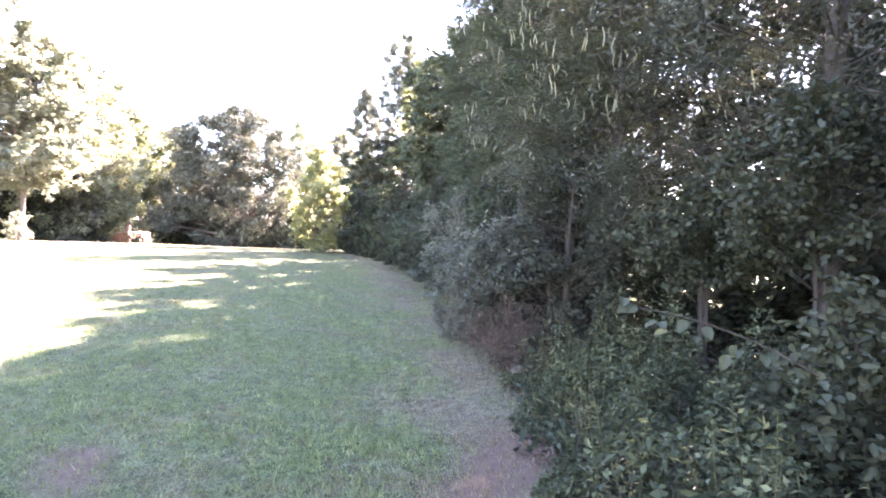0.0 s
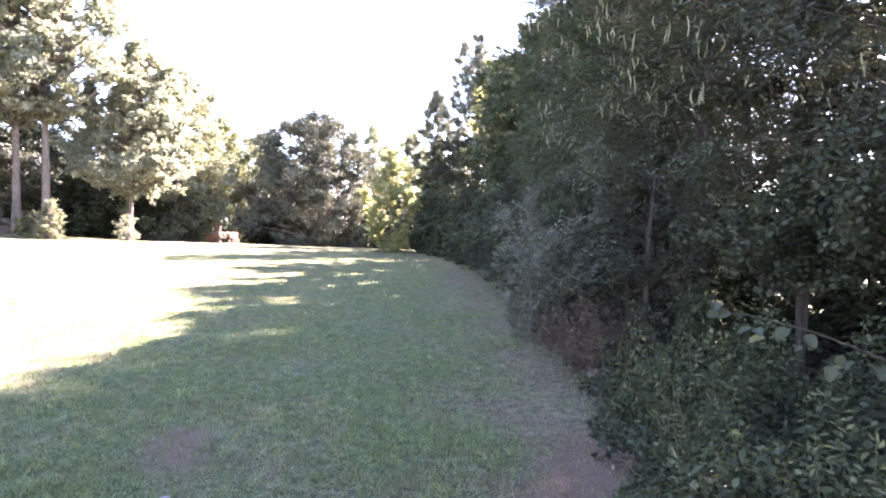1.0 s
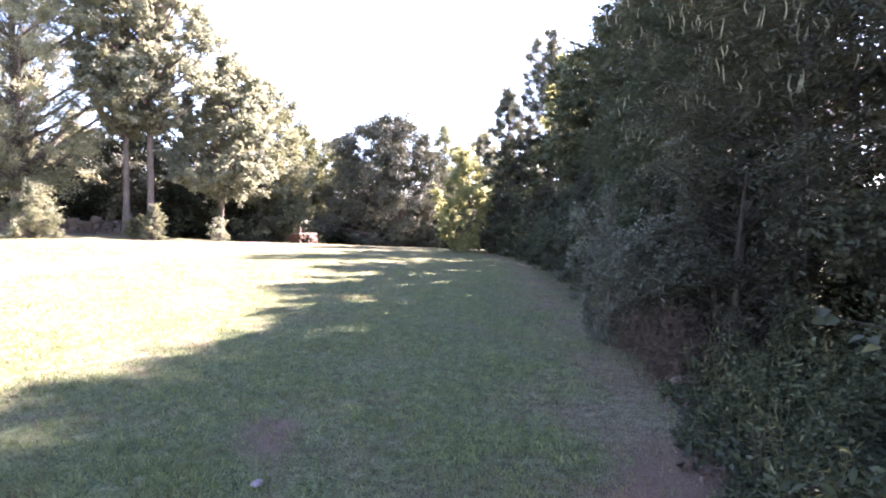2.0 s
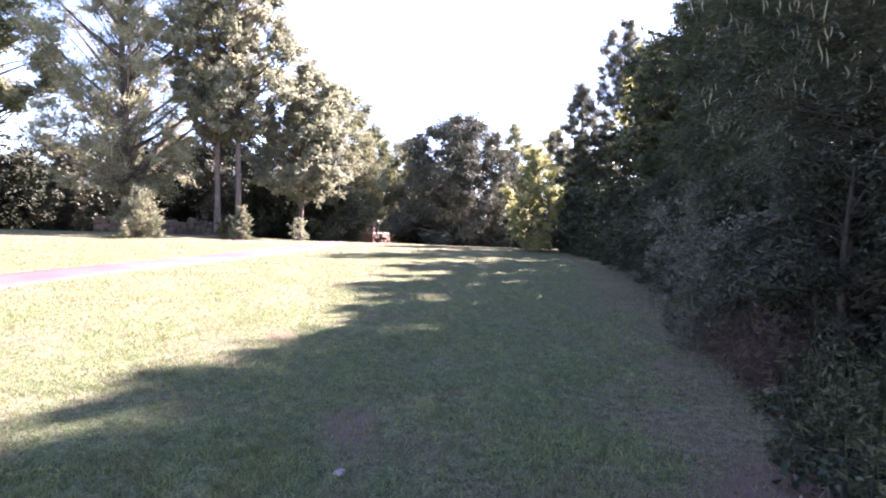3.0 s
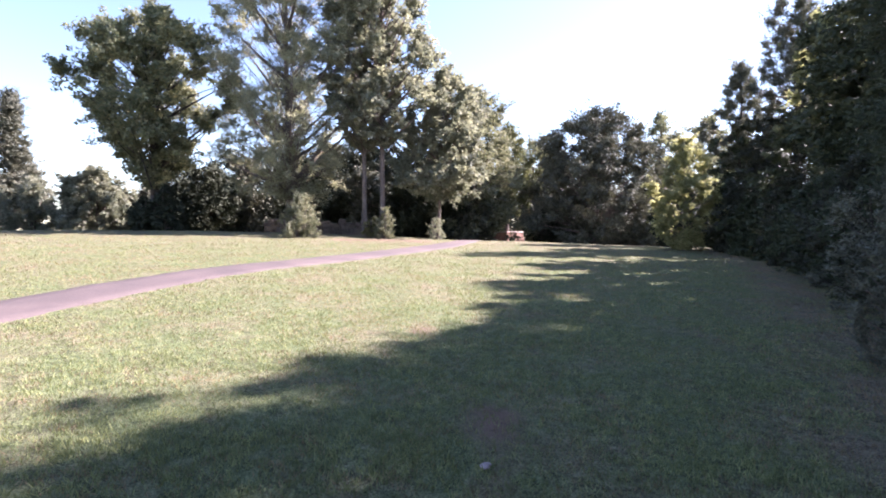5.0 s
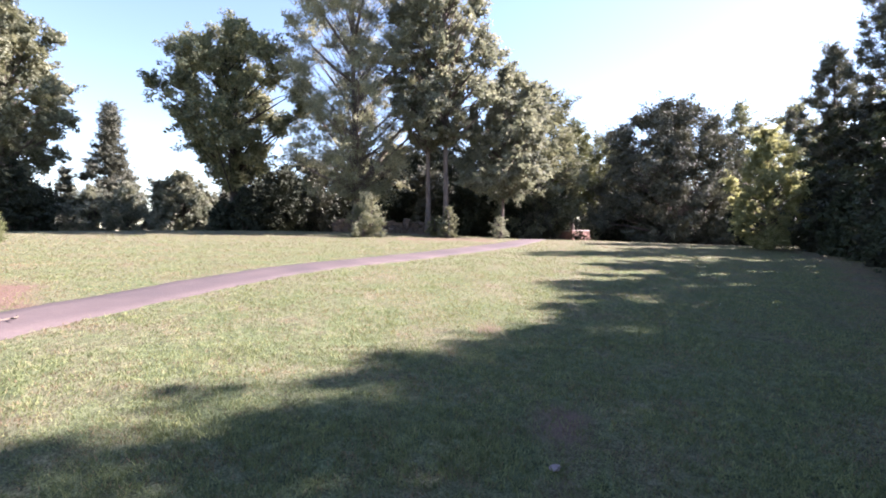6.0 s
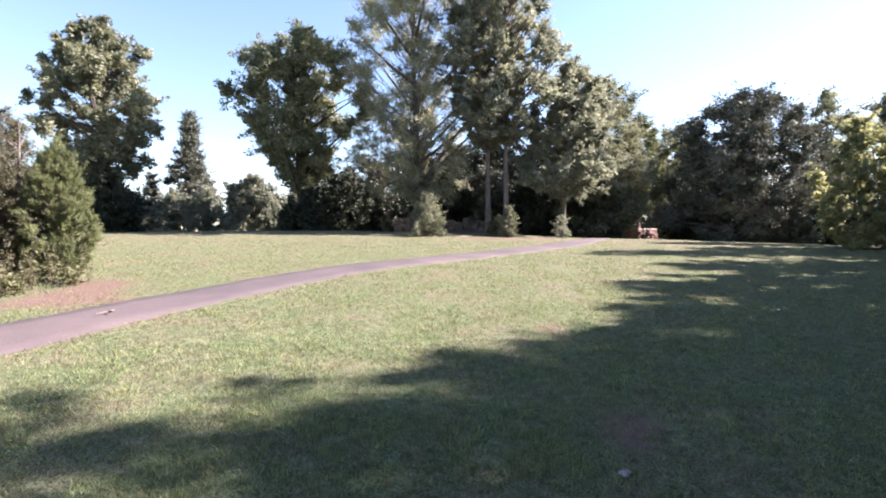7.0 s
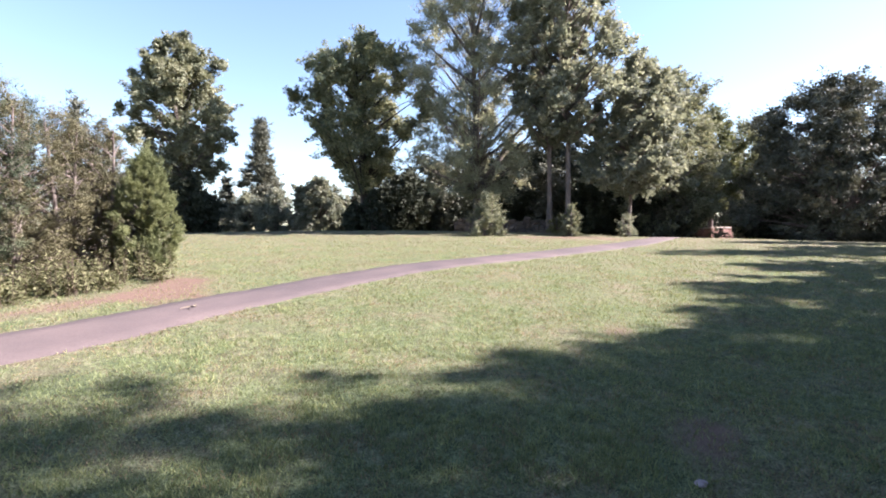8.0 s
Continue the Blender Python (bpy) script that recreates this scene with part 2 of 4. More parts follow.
def tube_arrays(points, radii, sides=6):
    """A tapered tube along points."""
    p, n = np.asarray(points, float), len(points)
    d = unit(np.gradient(p, axis=0))
    ref = np.where(np.abs(d[:, 2:3]) > 0.9, (1.0, 0, 0), (0, 0, 1.0))
    s = unit(np.cross(d, ref))
    u = np.cross(d, s)
    ang = np.arange(sides) * 2 * np.pi / sides
    v = (p[:, None] + np.asarray(radii)[:, None, None] * (np.cos(ang)[None, :, None] * s[:, None] + np.sin(ang)[None, :, None] * u[:, None])).reshape(-1, 3)
    i, j = np.meshgrid(np.arange(n - 1), np.arange(sides), indexing="ij")
    a, b = i * sides + j, i * sides + (j + 1) % sides
    return v, np.stack([a, b, b + sides, a + sides], -1).reshape(-1, 4)


def joined(parts):
    vs, fs, k = [], [], 0
    for v, f in parts:
        vs.append(v)
        fs.append(f + k)
        k += len(v)
    return np.concatenate(vs), np.concatenate(fs)


def bend(a, b, lift, n=5):
    """A bowed line from a to b."""
    a, b = np.asarray(a, float), np.asarray(b, float)
    t = np.linspace(0, 1, n)[:, None]
    return a + (b - a) * t + np.array((0, 0, 1.0)) * lift * (4 * t * (1 - t))


def tree(name, label, place, height, radius, profile, leaves, seed, clumps=80, per=180, puff=0.16, leaf=(0.28, 0.17), bark=None,
         trunk_r=0.22, clear=0.2, lean=(0, 0), droop=0.2, flat=0.7, category="tree", group="", upsweep=0.55, inner=0.22,
         stems=1, cells=1, spread=0.7, squash=(1, 1), limb_r=0.3, frond=0, frond_len=0.4, boughs=0):
    """A tree or shrub: tapered stems, bowed limbs that reach each bough, and a leafy crown of many uneven boughs with gaps between.
    profile: (height, radius) of the crown, as shares of height and radius."""
    rng = np.random.default_rng(seed)
    root = new(name)
    root.location = place
    tagged(root, label, category, group)
    ph, pr = zip(*profile)
    # bough centres, thickest towards the outside of the crown
    hs = np.linspace(ph[0], ph[-1], 60)
    wts = np.interp(hs, ph, pr) + 0.3
    h = np.interp((np.arange(clumps) + rng.uniform(0, 1, clumps)) / clumps, np.cumsum(wts) / wts.sum(), hs)
    ang = np.arange(clumps) * 2.39996 + rng.normal(0, 0.35, clumps)
    lobes = 1 + 0.16 * np.sin(3 * ang + 9 * h + seed) + 0.12 * np.sin(5 * ang - 14 * h + 2 * seed)
    rr = np.interp(h, ph, pr) * radius * lobes * np.where(np.arange(clumps) % 4 == 0, rng.uniform(0.05, 0.6, clumps), rng.uniform(0.62 + inner * 0.2, 1, clumps))
    c = np.stack([rr * np.cos(ang) * squash[0], rr * np.sin(ang) * squash[1], h * height], 1)
    c[:, 0] += lean[0] * height * h
    c[:, 1] += lean[1] * height * h
    # stems
    wood = []
    tops = []
    top = max(ph) * 0.93
    for k in range(stems):
        off = np.array((math.cos(2.4 * k + seed), math.sin(2.4 * k + seed), 0)) * (0 if stems == 1 else trunk_r * 2.2)
        t = np.linspace(0, 1, 11)
        wob = np.stack([np.sin(t * 5 + seed + k) * 0.012 * height * t, np.cos(t * 4.3 + 2 * seed + k) * 0.012 * height * t, t * top * height], 1)
        wob[:, 0] += lean[0] * height * t * top
        wob[:, 1] += lean[1] * height * t * top
        pts = wob + off * (1 + 2.0 * t[:, None])
        rad = trunk_r * (1 - t) ** 0.8 * (1 + 0.45 * np.exp(-t * height / 0.4)) + 0.012
        pts[0, 2] -= 0.15
        wood.append(tube_arrays(pts, rad, 10))
        tops.append(pts)
    # limbs; the widest-reaching boughs are pieces of their own
    main = set(np.argsort(-(rr + rng.uniform(0, 0.8, clumps) * radius))[:boughs].tolist())
    own = []
    for i in range(clumps):
        st = tops[i % stems]
        out = math.hypot(rr[i], 0.01)
        z0 = min(max(clear * height * rng.uniform(1, 1.6), c[i, 2] - upsweep * rng.uniform(0.4, 1.3) * out - 0.05 * height), top * height * 0.92)
        j = int(np.clip(np.searchsorted(st[:, 2], z0), 1, 10))
        f = (z0 - st[j - 1, 2]) / max(st[j, 2] - st[j - 1, 2], 1e-6)
        a = st[j - 1] + (st[j] - st[j - 1]) * np.clip(f, 0, 1)
        reach = np.linalg.norm(c[i] - a)
        r0 = min(trunk_r * limb_r, 0.010 + 0.010 * reach)
        lift = reach * rng.uniform(-0.06, 0.1)
        if i in main:
            own.append(tube_arrays(bend(a, c[i], -lift, 7), np.linspace(0.03 + 0.016 * reach, 0.01, 7), 6))
        else:
            wood.append(tube_arrays(bend(a, c[i], lift, 4), np.linspace(r0, 0.007, 4), 4))
    v, f = joined(wood)
    stem = piece("trunk", mesh_of("trunk", v, f, bark or BARK, True), root)
    for v, f in own:
        piece("limb", mesh_of("limb", v, f, bark or BARK, True), stem)
    # leaves
    size = 1.5 * puff * radius * rng.uniform(0.65, 1.35, clumps)
    n = (per * (size / (1.5 * puff * radius)) ** 1.6).astype(int) + 3
    which = np.repeat(np.arange(clumps), n)
    radial = unit(np.stack([c[:, 0], c[:, 1], 0.3 * rr], 1))
    # every bough ends in pointed sprays that fan out from its limb
    way = unit(radial[:, None] * 0.8 + rng.normal(0, 0.75, (clumps, 9, 3)) * (1, 1, 0.6 * flat + 0.15) + (0, 0, 0.12))
    reach = size[:, None] * rng.uniform(0.75, 1.6, (clumps, 9))
    pick = rng.integers(0, 9, len(which))
    along = rng.uniform(0.03, 1, len(which)) ** 0.8
    loose = rng.normal(0, 1, (len(which), 3)) * (size[which] * 0.17 * (1.2 - 0.75 * along))[:, None] * (1, 1, 0.4 + 0.5 * flat)
    spray, run = way[which, pick], reach[which, pick] * along
    at = (c - radial * size[:, None] * 0.5)[which] + spray * run[:, None] + loose
    at[:, 2] -= droop * 0.5 * along * run
    at[:, 2] = np.maximum(at[:, 2], 0.04)
    off = at - c[which]
    axis = spray + unit(loose) * 0.6 + np.array((0, 0, -droop))
    face = unit(off) + unit(at - np.array((lean[0] * height, lean[1] * height, height * 0.45))) * 0.5 + np.array((0, 0, 0.35))
    if frond:
        # leaflets in two ranks along arching stalks
        at, axis = at[::frond], unit(unit(axis[::frond]) * (1, 1, 0.5) + rng.normal(0, 0.35, (len(at[::frond]), 3)))
        s = np.linspace(-0.5, 0.5, frond)[None, :, None]
        across = unit(np.cross(axis, rng.normal(0, 0.35, axis.shape) + (0, 0, 1)))
        rank = np.where(np.arange(frond) % 2, 1.0, -1.0)[None, :, None]
        stalk = at[:, None] + axis[:, None] * s * frond_len - np.array((0, 0, 1.0)) * (s + 0.5) ** 2 * frond_len * 0.35
        at = (stalk + across[:, None] * rank * leaf[0] * 0.42).reshape(-1, 3)
        axis = (across[:, None] * rank + axis[:, None] * 0.6 + 0 * s).reshape(-1, 3)
        face, spread = np.tile((0.0, 0.0, 1.6), (len(at), 1)), 0.15
    grow = 1.12 if leaf[0] > 0.15 else 0.9
    v, f = leaf_arrays(rng, at, axis, leaf[0] * grow, leaf[1] * grow, spread=spread, cells=cells, face=unit(face))
    piece("crown", mesh_of("crown", v, f, leaves), root)
    return root


OVAL = [(0.24, 0.35), (0.36, 0.85), (0.55, 1.0), (0.75, 0.82), (0.9, 0.5), (1.0, 0.12)]
TALL = [(0.31, 0.5), (0.4, 0.85), (0.55, 1.0), (0.75, 0.95), (0.92, 0.6), (1.0, 0.2)]
CONE = [(0.02, 0.75), (0.15, 1.0), (0.4, 0.85), (0.7, 0.5), (0.9, 0.2), (1.0, 0.03)]
FULL = [(0.02, 0.75), (0.2, 1.0), (0.5, 1.0), (0.75, 0.8), (0.92, 0.45), (1.0, 0.1)]
DOME = [(0.03, 0.8), (0.3, 1.0), (0.6, 0.9), (0.85, 0.55), (1.0, 0.15)]
TIERS = [(0.12, 0.9), (0.3, 1.0), (0.5, 0.75), (0.75, 0.45), (0.92, 0.2), (1.0, 0.04)]

# ---- ground, path ----
def path_line():
    """The middle of the path: nearly straight beside the bank, then bearing off to the trees."""
    ctrl = [(-1.5, -15), (-4.9, -8.6), (-8.35, -1.9), (-9.95, 0.5), (-12.3, 4.4), (-13.5, 7.2), (-14.4, 11.0), (-16.4, 17.4), (-19.0, 23.8), (-22.5, 31), (-27, 40), (-32, 50)]
    pts = []
    for i in range(1, len(ctrl) - 2):
        p0, p1, p2, p3 = (np.array(ctrl[i + k]) for k in (-1, 0, 1, 2))
        for t in np.linspace(0, 1, 24, endpoint=False):
            pts.append(0.5 * (2 * p1 + (p2 - p0) * t + (2 * p0 - 5 * p1 + 4 * p2 - p3) * t * t + (3 * p1 - p0 - 3 * p2 + p3) * t ** 3))
    return np.array(pts)


PATH_MID = path_line()
HEDGE_Y = (0, 3.5, 6, 8, 10.2, 13.8, 18.9, 25.6, 31.5, 40, 56)
HEDGE_X = (0.78, 0.78, 0.86, 0.68, 0.2, -0.4, -1.4, -3.0, -5.4, -8.5, -14)


def hedge_x(y):
    return np.interp(y, HEDGE_Y, HEDGE_X)


def seg_dist(x, y, ax, ay, bx, by):
    t = np.clip(((x - ax) * (bx - ax) + (y - ay) * (by - ay)) / ((bx - ax) ** 2 + (by - ay) ** 2), 0, 1)
    return np.hypot(x - ax - t * (bx - ax), y - ay - t * (by - ay))


def wave(x, y, s):
    return (np.sin(x * s + 1.3 * np.sin(y * s * 0.7)) + np.sin(y * s * 1.2 + 1.7 * np.sin(x * s * 0.6 + 2))) * 0.25 + 0.5


def bare(x, y):
    """How far the turf is worn to red earth, 0 to 1."""
    w = 0.5 * np.exp(-(seg_dist(x, y, -1.95, 2.5, -2.6, 3.6) / 0.36) ** 2)
    w += 0.36 * np.exp(-(seg_dist(x, y, -2.6, 3.4, -5.3, 5.6) / 0.4) ** 2)
    w += 0.28 * np.exp(-(seg_dist(x, y, -5.3, 5.6, -8.2, 9.5) / 0.3) ** 2)
    w += 0.75 * np.exp(-(seg_dist(x, y, 0.2, 3.2, 0.75, 3.9) / 0.34) ** 2)
    edge = np.clip(1 - np.abs(x - hedge_x(y) - 0.5) / 1.1, 0, 1) * (y > -2) * (y < 32)
    w += 0.2 * edge + 0.24 * np.exp(-((x - hedge_x(y) + 0.25) / 0.55) ** 2) * (0.4 + 1.2 * wave(x, y, 2.6)) * (y > 1) * (y < 20)
    w += 1.1 * np.exp(-(seg_dist(x, y, -11.6, -0.1, -13.4, 0.25) / 0.75) ** 2)
    w += 0.8 * np.exp(-(seg_dist(x, y, -10.4, -2.6, -11.9, -0.6) / 0.5) ** 2)
    w += 0.8 * np.exp(-(seg_dist(x, y, -23.2, 18.6, -21.5, 23.5) / 1.5) ** 2)
    px = np.interp(y, PATH_MID[:, 1], PATH_MID[:, 0])
    w += 0.55 * np.exp(-((np.abs(x - px) - 1.02) / 0.16) ** 2) * (y > -8) * (y < 24)
    return np.clip(w, 0, 1.3)


def mottle(x, y):
    """Uneven patches from a hand's width to a stride, 0 to 1."""
    return 0.25 * (wave(x, y, 2.1) + wave(y + 3, x, 5.3) + wave(x + 0.6 * y, y - 0.5 * x, 11.0) + wave(y - 0.4 * x, x + 0.7 * y, 23.0))


def dryness(x, y):
    """Straw-coloured turf: by the wood's edge, on the sunny rise, in patches."""
    d = 0.55 * np.exp(-((x - hedge_x(y) + 0.5) / 0.9) ** 2) * (0.35 + 1.3 * wave(y, x, 3.1)) * (y > 0) * (y < 40)
    r = np.hypot(x, y)
    d += 0.06 * np.clip((r - 8) / 14, 0, 1) + 0.16 * np.clip((-x - 3.5) / 4, 0, 1)
    d += 0.2 * np.clip((r - 23) / 9, 0, 1) * (x < -12)
    d += 0.95 * (mottle(x, y) - 0.5)
    return d


rings = np.concatenate([np.arange(0.3, 10, 0.2), np.arange(10, 40, 0.5), np.geomspace(40, 2500, 40)])
NA = 300
ang = np.arange(NA) * 2 * np.pi / NA
gx, gy = rings[:, None] * -np.sin(ang), rings[:, None] * np.cos(ang)
gz = ground_z(gx, gy) + 0.018 * (wave(gx, gy, 2.3) - 0.5) * np.clip(rings / 4, 0, 1)[:, None]
gv = np.concatenate([[(0, 0, 0)], np.stack([gx, gy, gz], -1).reshape(-1, 3)])
i, j = np.meshgrid(np.arange(len(rings) - 1), np.arange(NA), indexing="ij")
a, b = 1 + i * NA + j, 1 + i * NA + (j + 1) % NA
quads = np.stack([a, a + NA, b + NA, b], -1).reshape(-1, 4)
fan = np.stack([np.zeros(NA, int), 1 + np.arange(NA), 1 + (np.arange(NA) + 1) % NA], 1)
tris = np.concatenate([quads[:, (0, 1, 2)], quads[:, (0, 2, 3)], fan])[:, ::-1]
gme = mesh_of("ground", gv, tris, LAWN, True)
for attr, fn in (("wear", bare), ("dry", dryness)):
    gme.attributes.new(attr, "FLOAT", "POINT").data.foreach_set("value", fn(gv[:, 0], gv[:, 1]).astype(np.float32))
ground = tagged(new("ground", gme), "mown green and straw lawn with worn red earth patches", "ground", kind="structure")


def asphalt_path():
    rng = np.random.default_rng(5)
    p = PATH_MID
    d = unit(np.gradient(p, axis=0))
    nrm = np.stack([-d[:, 1], d[:, 0]], 1)
    n = len(p)
    wig = lambda s: 0.022 * np.sin(np.arange(n) * 0.9 + s) + 0.03 * np.sin(np.arange(n) * 0.37 + 2 * s) + rng.normal(0, 0.012, n)
    cols = [(-0.82, -0.05), (-0.76, 0.006), (-0.4, 0.016), (0, 0.02), (0.4, 0.016), (0.76, 0.006), (0.82, -0.05)]
    wl, wr = wig(1), wig(4)
    rows = []
    for o, h in cols:
        q = p + nrm * (o + (wl if o < -0.5 else wr if o > 0.5 else 0))[:, None] if abs(o) > 0.5 else p + nrm * o
        rows.append(np.column_stack([q, ground_z(q[:, 0], q[:, 1]) + h + 0.008]))
    v = np.stack(rows, 1).reshape(-1, 3)
    k = len(cols)
    i, j = np.meshgrid(np.arange(n - 1), np.arange(k - 1), indexing="ij")
    a = i * k + j
    f = np.stack([a, a + 1, a + k + 1, a + k], -1).reshape(-1, 4)[:, ::-1]
    tagged(new("path", mesh_of("path", v, f, ASPHALT, True)), "winding grey-pink asphalt footpath across the lawn", "path", kind="structure")


asphalt_path()


TUFTS = np.random.default_rng(77).uniform(0, 1, (509, 503))


def tufts(x, y):
    """Thick and thin spots in the turf, from two fingers' to two hands' width, 0 to 1."""
    return sum(w * TUFTS[np.floor(x / c + 0.4 * y / c).astype(int) % 509, np.floor(y / c - 0.3 * x / c).astype(int) % 503] for c, w in ((0.045, 0.4), (0.1, 0.35), (0.19, 0.25)))


def lawn_grass(name, label, material, dry, seed, n):
    """Blades of mown grass, thick underfoot and ever sparser with distance."""
    rng = np.random.default_rng(seed)
    r = 0.1 + 37.6 * rng.uniform(0, 1, n) ** 1.7
    az = np.radians(np.where(rng.uniform(0, 1, n) < 0.93, rng.uniform(-20, 112, n) + rng.normal(0, 9, n), rng.uniform(0, 360, n)))
    x, y = -r * np.sin(az), r * np.cos(az)
    px = np.interp(y, PATH_MID[:, 1], PATH_MID[:, 0])
    share = np.clip(0.17 + 1.1 * dryness(x, y) + 0.6 * (mottle(x, y) - 0.5), 0.05, 0.93)
    keep = (x < hedge_x(y) + 0.7) & (np.abs(x - px) > 0.86 + 0.16 * wave(x, y, 5.0)) & (rng.uniform(0, 1, n) > (0.5 if dry else 0.85) * np.clip(bare(x, y), 0, 1))
    keep &= rng.uniform(0, 1, n) < (share if dry else 1 - share)
    thick = tufts(x, y)
    keep &= rng.uniform(0, 1, n) < np.clip(2.6 * thick - 0.55, 0.06, 1)
    keep &= rng.uniform(0, 1, n) < np.where(r < 3.2, (r / 3.2) ** 1.4, 1 - (r / 39) ** 3)
    x, y, r, thick = x[keep], y[keep], r[keep], thick[keep]
    n = len(x)
    h = rng.uniform(0.018, 0.050, n) * (0.4 + 0.7 * mottle(y, x) + 0.6 * thick) * (0.8 if dry else 1) * (1 + r * 0.012)
    w = rng.uniform(0.0022, 0.0040, n) * (1 + r * 0.08)
    base = np.stack([x, y, ground_z(x, y) - 0.004], 1)
    turn = rng.uniform(0, 2 * np.pi, n)
    side = np.stack([np.cos(turn), np.sin(turn), np.zeros(n)], 1)
    tip = base + np.stack([rng.normal(0, 0.5, n) * h, rng.normal(0, 0.5, n) * h, h], 1)
    v = np.stack([base - side * w[:, None], base + side * w[:, None], tip], 1).reshape(-1, 3)
    f = np.arange(n)[:, None] * 3 + (0, 1, 2)
    tagged(new(name, mesh_of(name, v, f, material)), label, "grass", kind="stuff")


lawn_grass("lawn_grass", "short green mown grass blades of the lawn", BLADE, False, 11, 1080000)
lawn_grass("dry_grass", "short straw-coloured dry grass blades in the lawn", STRAW, True, 12, 820000)

# ---- trees on the rise, from the far side of the path round to the wood ----
tree("oak_tree", "large dark green oak behind the cedar on the rise", polar(87.6, 42), 14.4, 3.7,
     [(0.27, 0.45), (0.38, 0.85), (0.55, 1.0), (0.72, 1.0), (0.88, 0.8), (1.0, 0.35)], OAK, 1, 150, 460, 0.21, (0.19, 0.13), trunk_r=0.3, lean=(0.0, -0.01), boughs=9)
tree("pine_tree", "slim grey-green pine with tiered boughs on the skyline", polar(80.1, 52), 11.3, 2.5, TIERS, PINE, 2, 130, 200, 0.27,
     (0.28, 0.08), BARK_DARK, 0.2, 0.1, flat=0.4, droop=0.0, upsweep=0.1, category="tree")
tree("pine_tree", "small dark pine beside a taller pine", polar(83.6, 52), 5.6, 1.6, TIERS, PINE, 3, 60, 100, 0.3, (0.28, 0.1), BARK_DARK, 0.14,
     0.1, flat=0.4, droop=0.0, upsweep=0.1)
# the paler leaf colour here stands in for sun on the bush
tree("round_bush", "rounded green bush at the edge of the rise", polar(74.3, 46), 4.8, 2.9, DOME, OAK_PALE, 4, 170, 330, 0.2, (0.17, 0.12), trunk_r=0.1,
     clear=0.03, category="bush", stems=3)
tree("round_bush", "small pale grey-green bush on the skyline", polar(71.2, 47), 3.2, 1.3, DOME, OAK_PALE, 5, 50, 130, 0.24, (0.16, 0.1), trunk_r=0.07,
     clear=0.03, category="bush", stems=3)
for k, (az, d, h, r) in enumerate([(78.8, 48, 4.3, 2.2), (81.6, 50, 3.9, 2.0), (84.0, 47, 2.2, 1.6), (86.4, 46, 4.2, 2.2), (89.6, 44, 5.0, 2.4), (92.5, 45, 4.6, 2.4), (87.5, 40.3, 4.4, 1.7), (85.8, 41.5, 3.0, 1.5), (68.4, 38.4, 3.0, 1.1), (70.4, 39, 2.2, 0.9)]):
    tree("shrub", "rough green shrub on the skyline of the rise", polar(az, d), h, r, DOME, OAK_PALE if k < 3 else SHADE_LEAVES, 20 + k, 55, 190, 0.27,
         (0.18, 0.12), trunk_r=0.06, clear=0.03, category="shrub", group="shrubs on the skyline", stems=3)
tree("maple_tree", "large spreading maple with dense dark green crown", polar(69.3, 40), 15.2, 4.9, [(0.2, 0.12), (0.3, 0.42), (0.42, 0.78), (0.58, 1.0), (0.78, 0.97), (0.92, 0.7), (1.0, 0.35)], MAPLE, 6, 125, 560, 0.2,
     (0.19, 0.14), BARK_DARK, 0.36, 0.12, lean=(-0.015, -0.02), upsweep=0.7, boughs=12)
tree("feathery_tree", "tall airy tree with fine grey-green feathery foliage", polar(56.6, 37), 22.5, 5.9,
     [(0.12, 0.5), (0.2, 0.8), (0.38, 1.0), (0.62, 0.95), (0.85, 0.7), (1.0, 0.25)], FEATHER, 7, 340, 300, 0.155, (0.2, 0.06), BARK, 0.26,
     0.1, droop=0.15, flat=0.6, upsweep=0.9, limb_r=0.12, boughs=22)
tree("oak_tree", "tall straight oak with pale bark, one of two", polar(48.5, 36), 21, 3.4, TALL, OAK_PALE, 8, 130, 330, 0.19, (0.19, 0.13), trunk_r=0.18, clear=0.26,
     group="two tall oaks", boughs=10)
tree("oak_tree", "tall straight oak with pale bark, one of two", polar(46.5, 35.5), 21.5, 4.3, TALL, OAK_PALE, 9, 140, 340, 0.19, (0.19, 0.13), trunk_r=0.19, clear=0.26,
     group="two tall oaks", boughs=10)
tree("oak_tree", "leafy oak with pale sunlit low boughs", polar(40.2, 38), 12.6, 3.5, [(0.26, 0.75), (0.34, 1.0), (0.55, 1.0), (0.78, 0.8), (0.92, 0.5), (1.0, 0.12)], OAK_PALE, 10, 150, 430, 0.21, (0.19, 0.13), trunk_r=0.12, clear=0.22, lean=(0.06, 0.05), boughs=6)
tree("broadleaf_tree", "green broadleaf tree behind the oaks", polar(36.0, 47), 14.4, 4.8, FULL, OAK, 12, 140, 330, 0.22, (0.2, 0.14), trunk_r=0.25)
tree("broadleaf_tree", "olive green broadleaf tree in the far corner", polar(32.2, 54), 12.2, 4.4, OVAL, OLIVE, 13, 100, 380, 0.21, (0.19, 0.13), trunk_r=0.22)
tree("spreading_tree", "wide low dark green tree with boughs to the ground", polar(22.4, 49), 12.2, 6.6,
     [(0.02, 0.8), (0.15, 1.0), (0.5, 1.0), (0.75, 0.88), (0.9, 0.62), (1.0, 0.3)], GREY_GREEN, 14, 230, 430, 0.18, (0.2, 0.13), trunk_r=0.3, clear=0.04, boughs=8)
tree("broadleaf_tree", "dark broadleaf tree behind the far lawn", polar(16.0, 60), 14.2, 4.4, FULL, OAK, 15, 90, 210, 0.22, (0.24, 0.16), trunk_r=0.2)
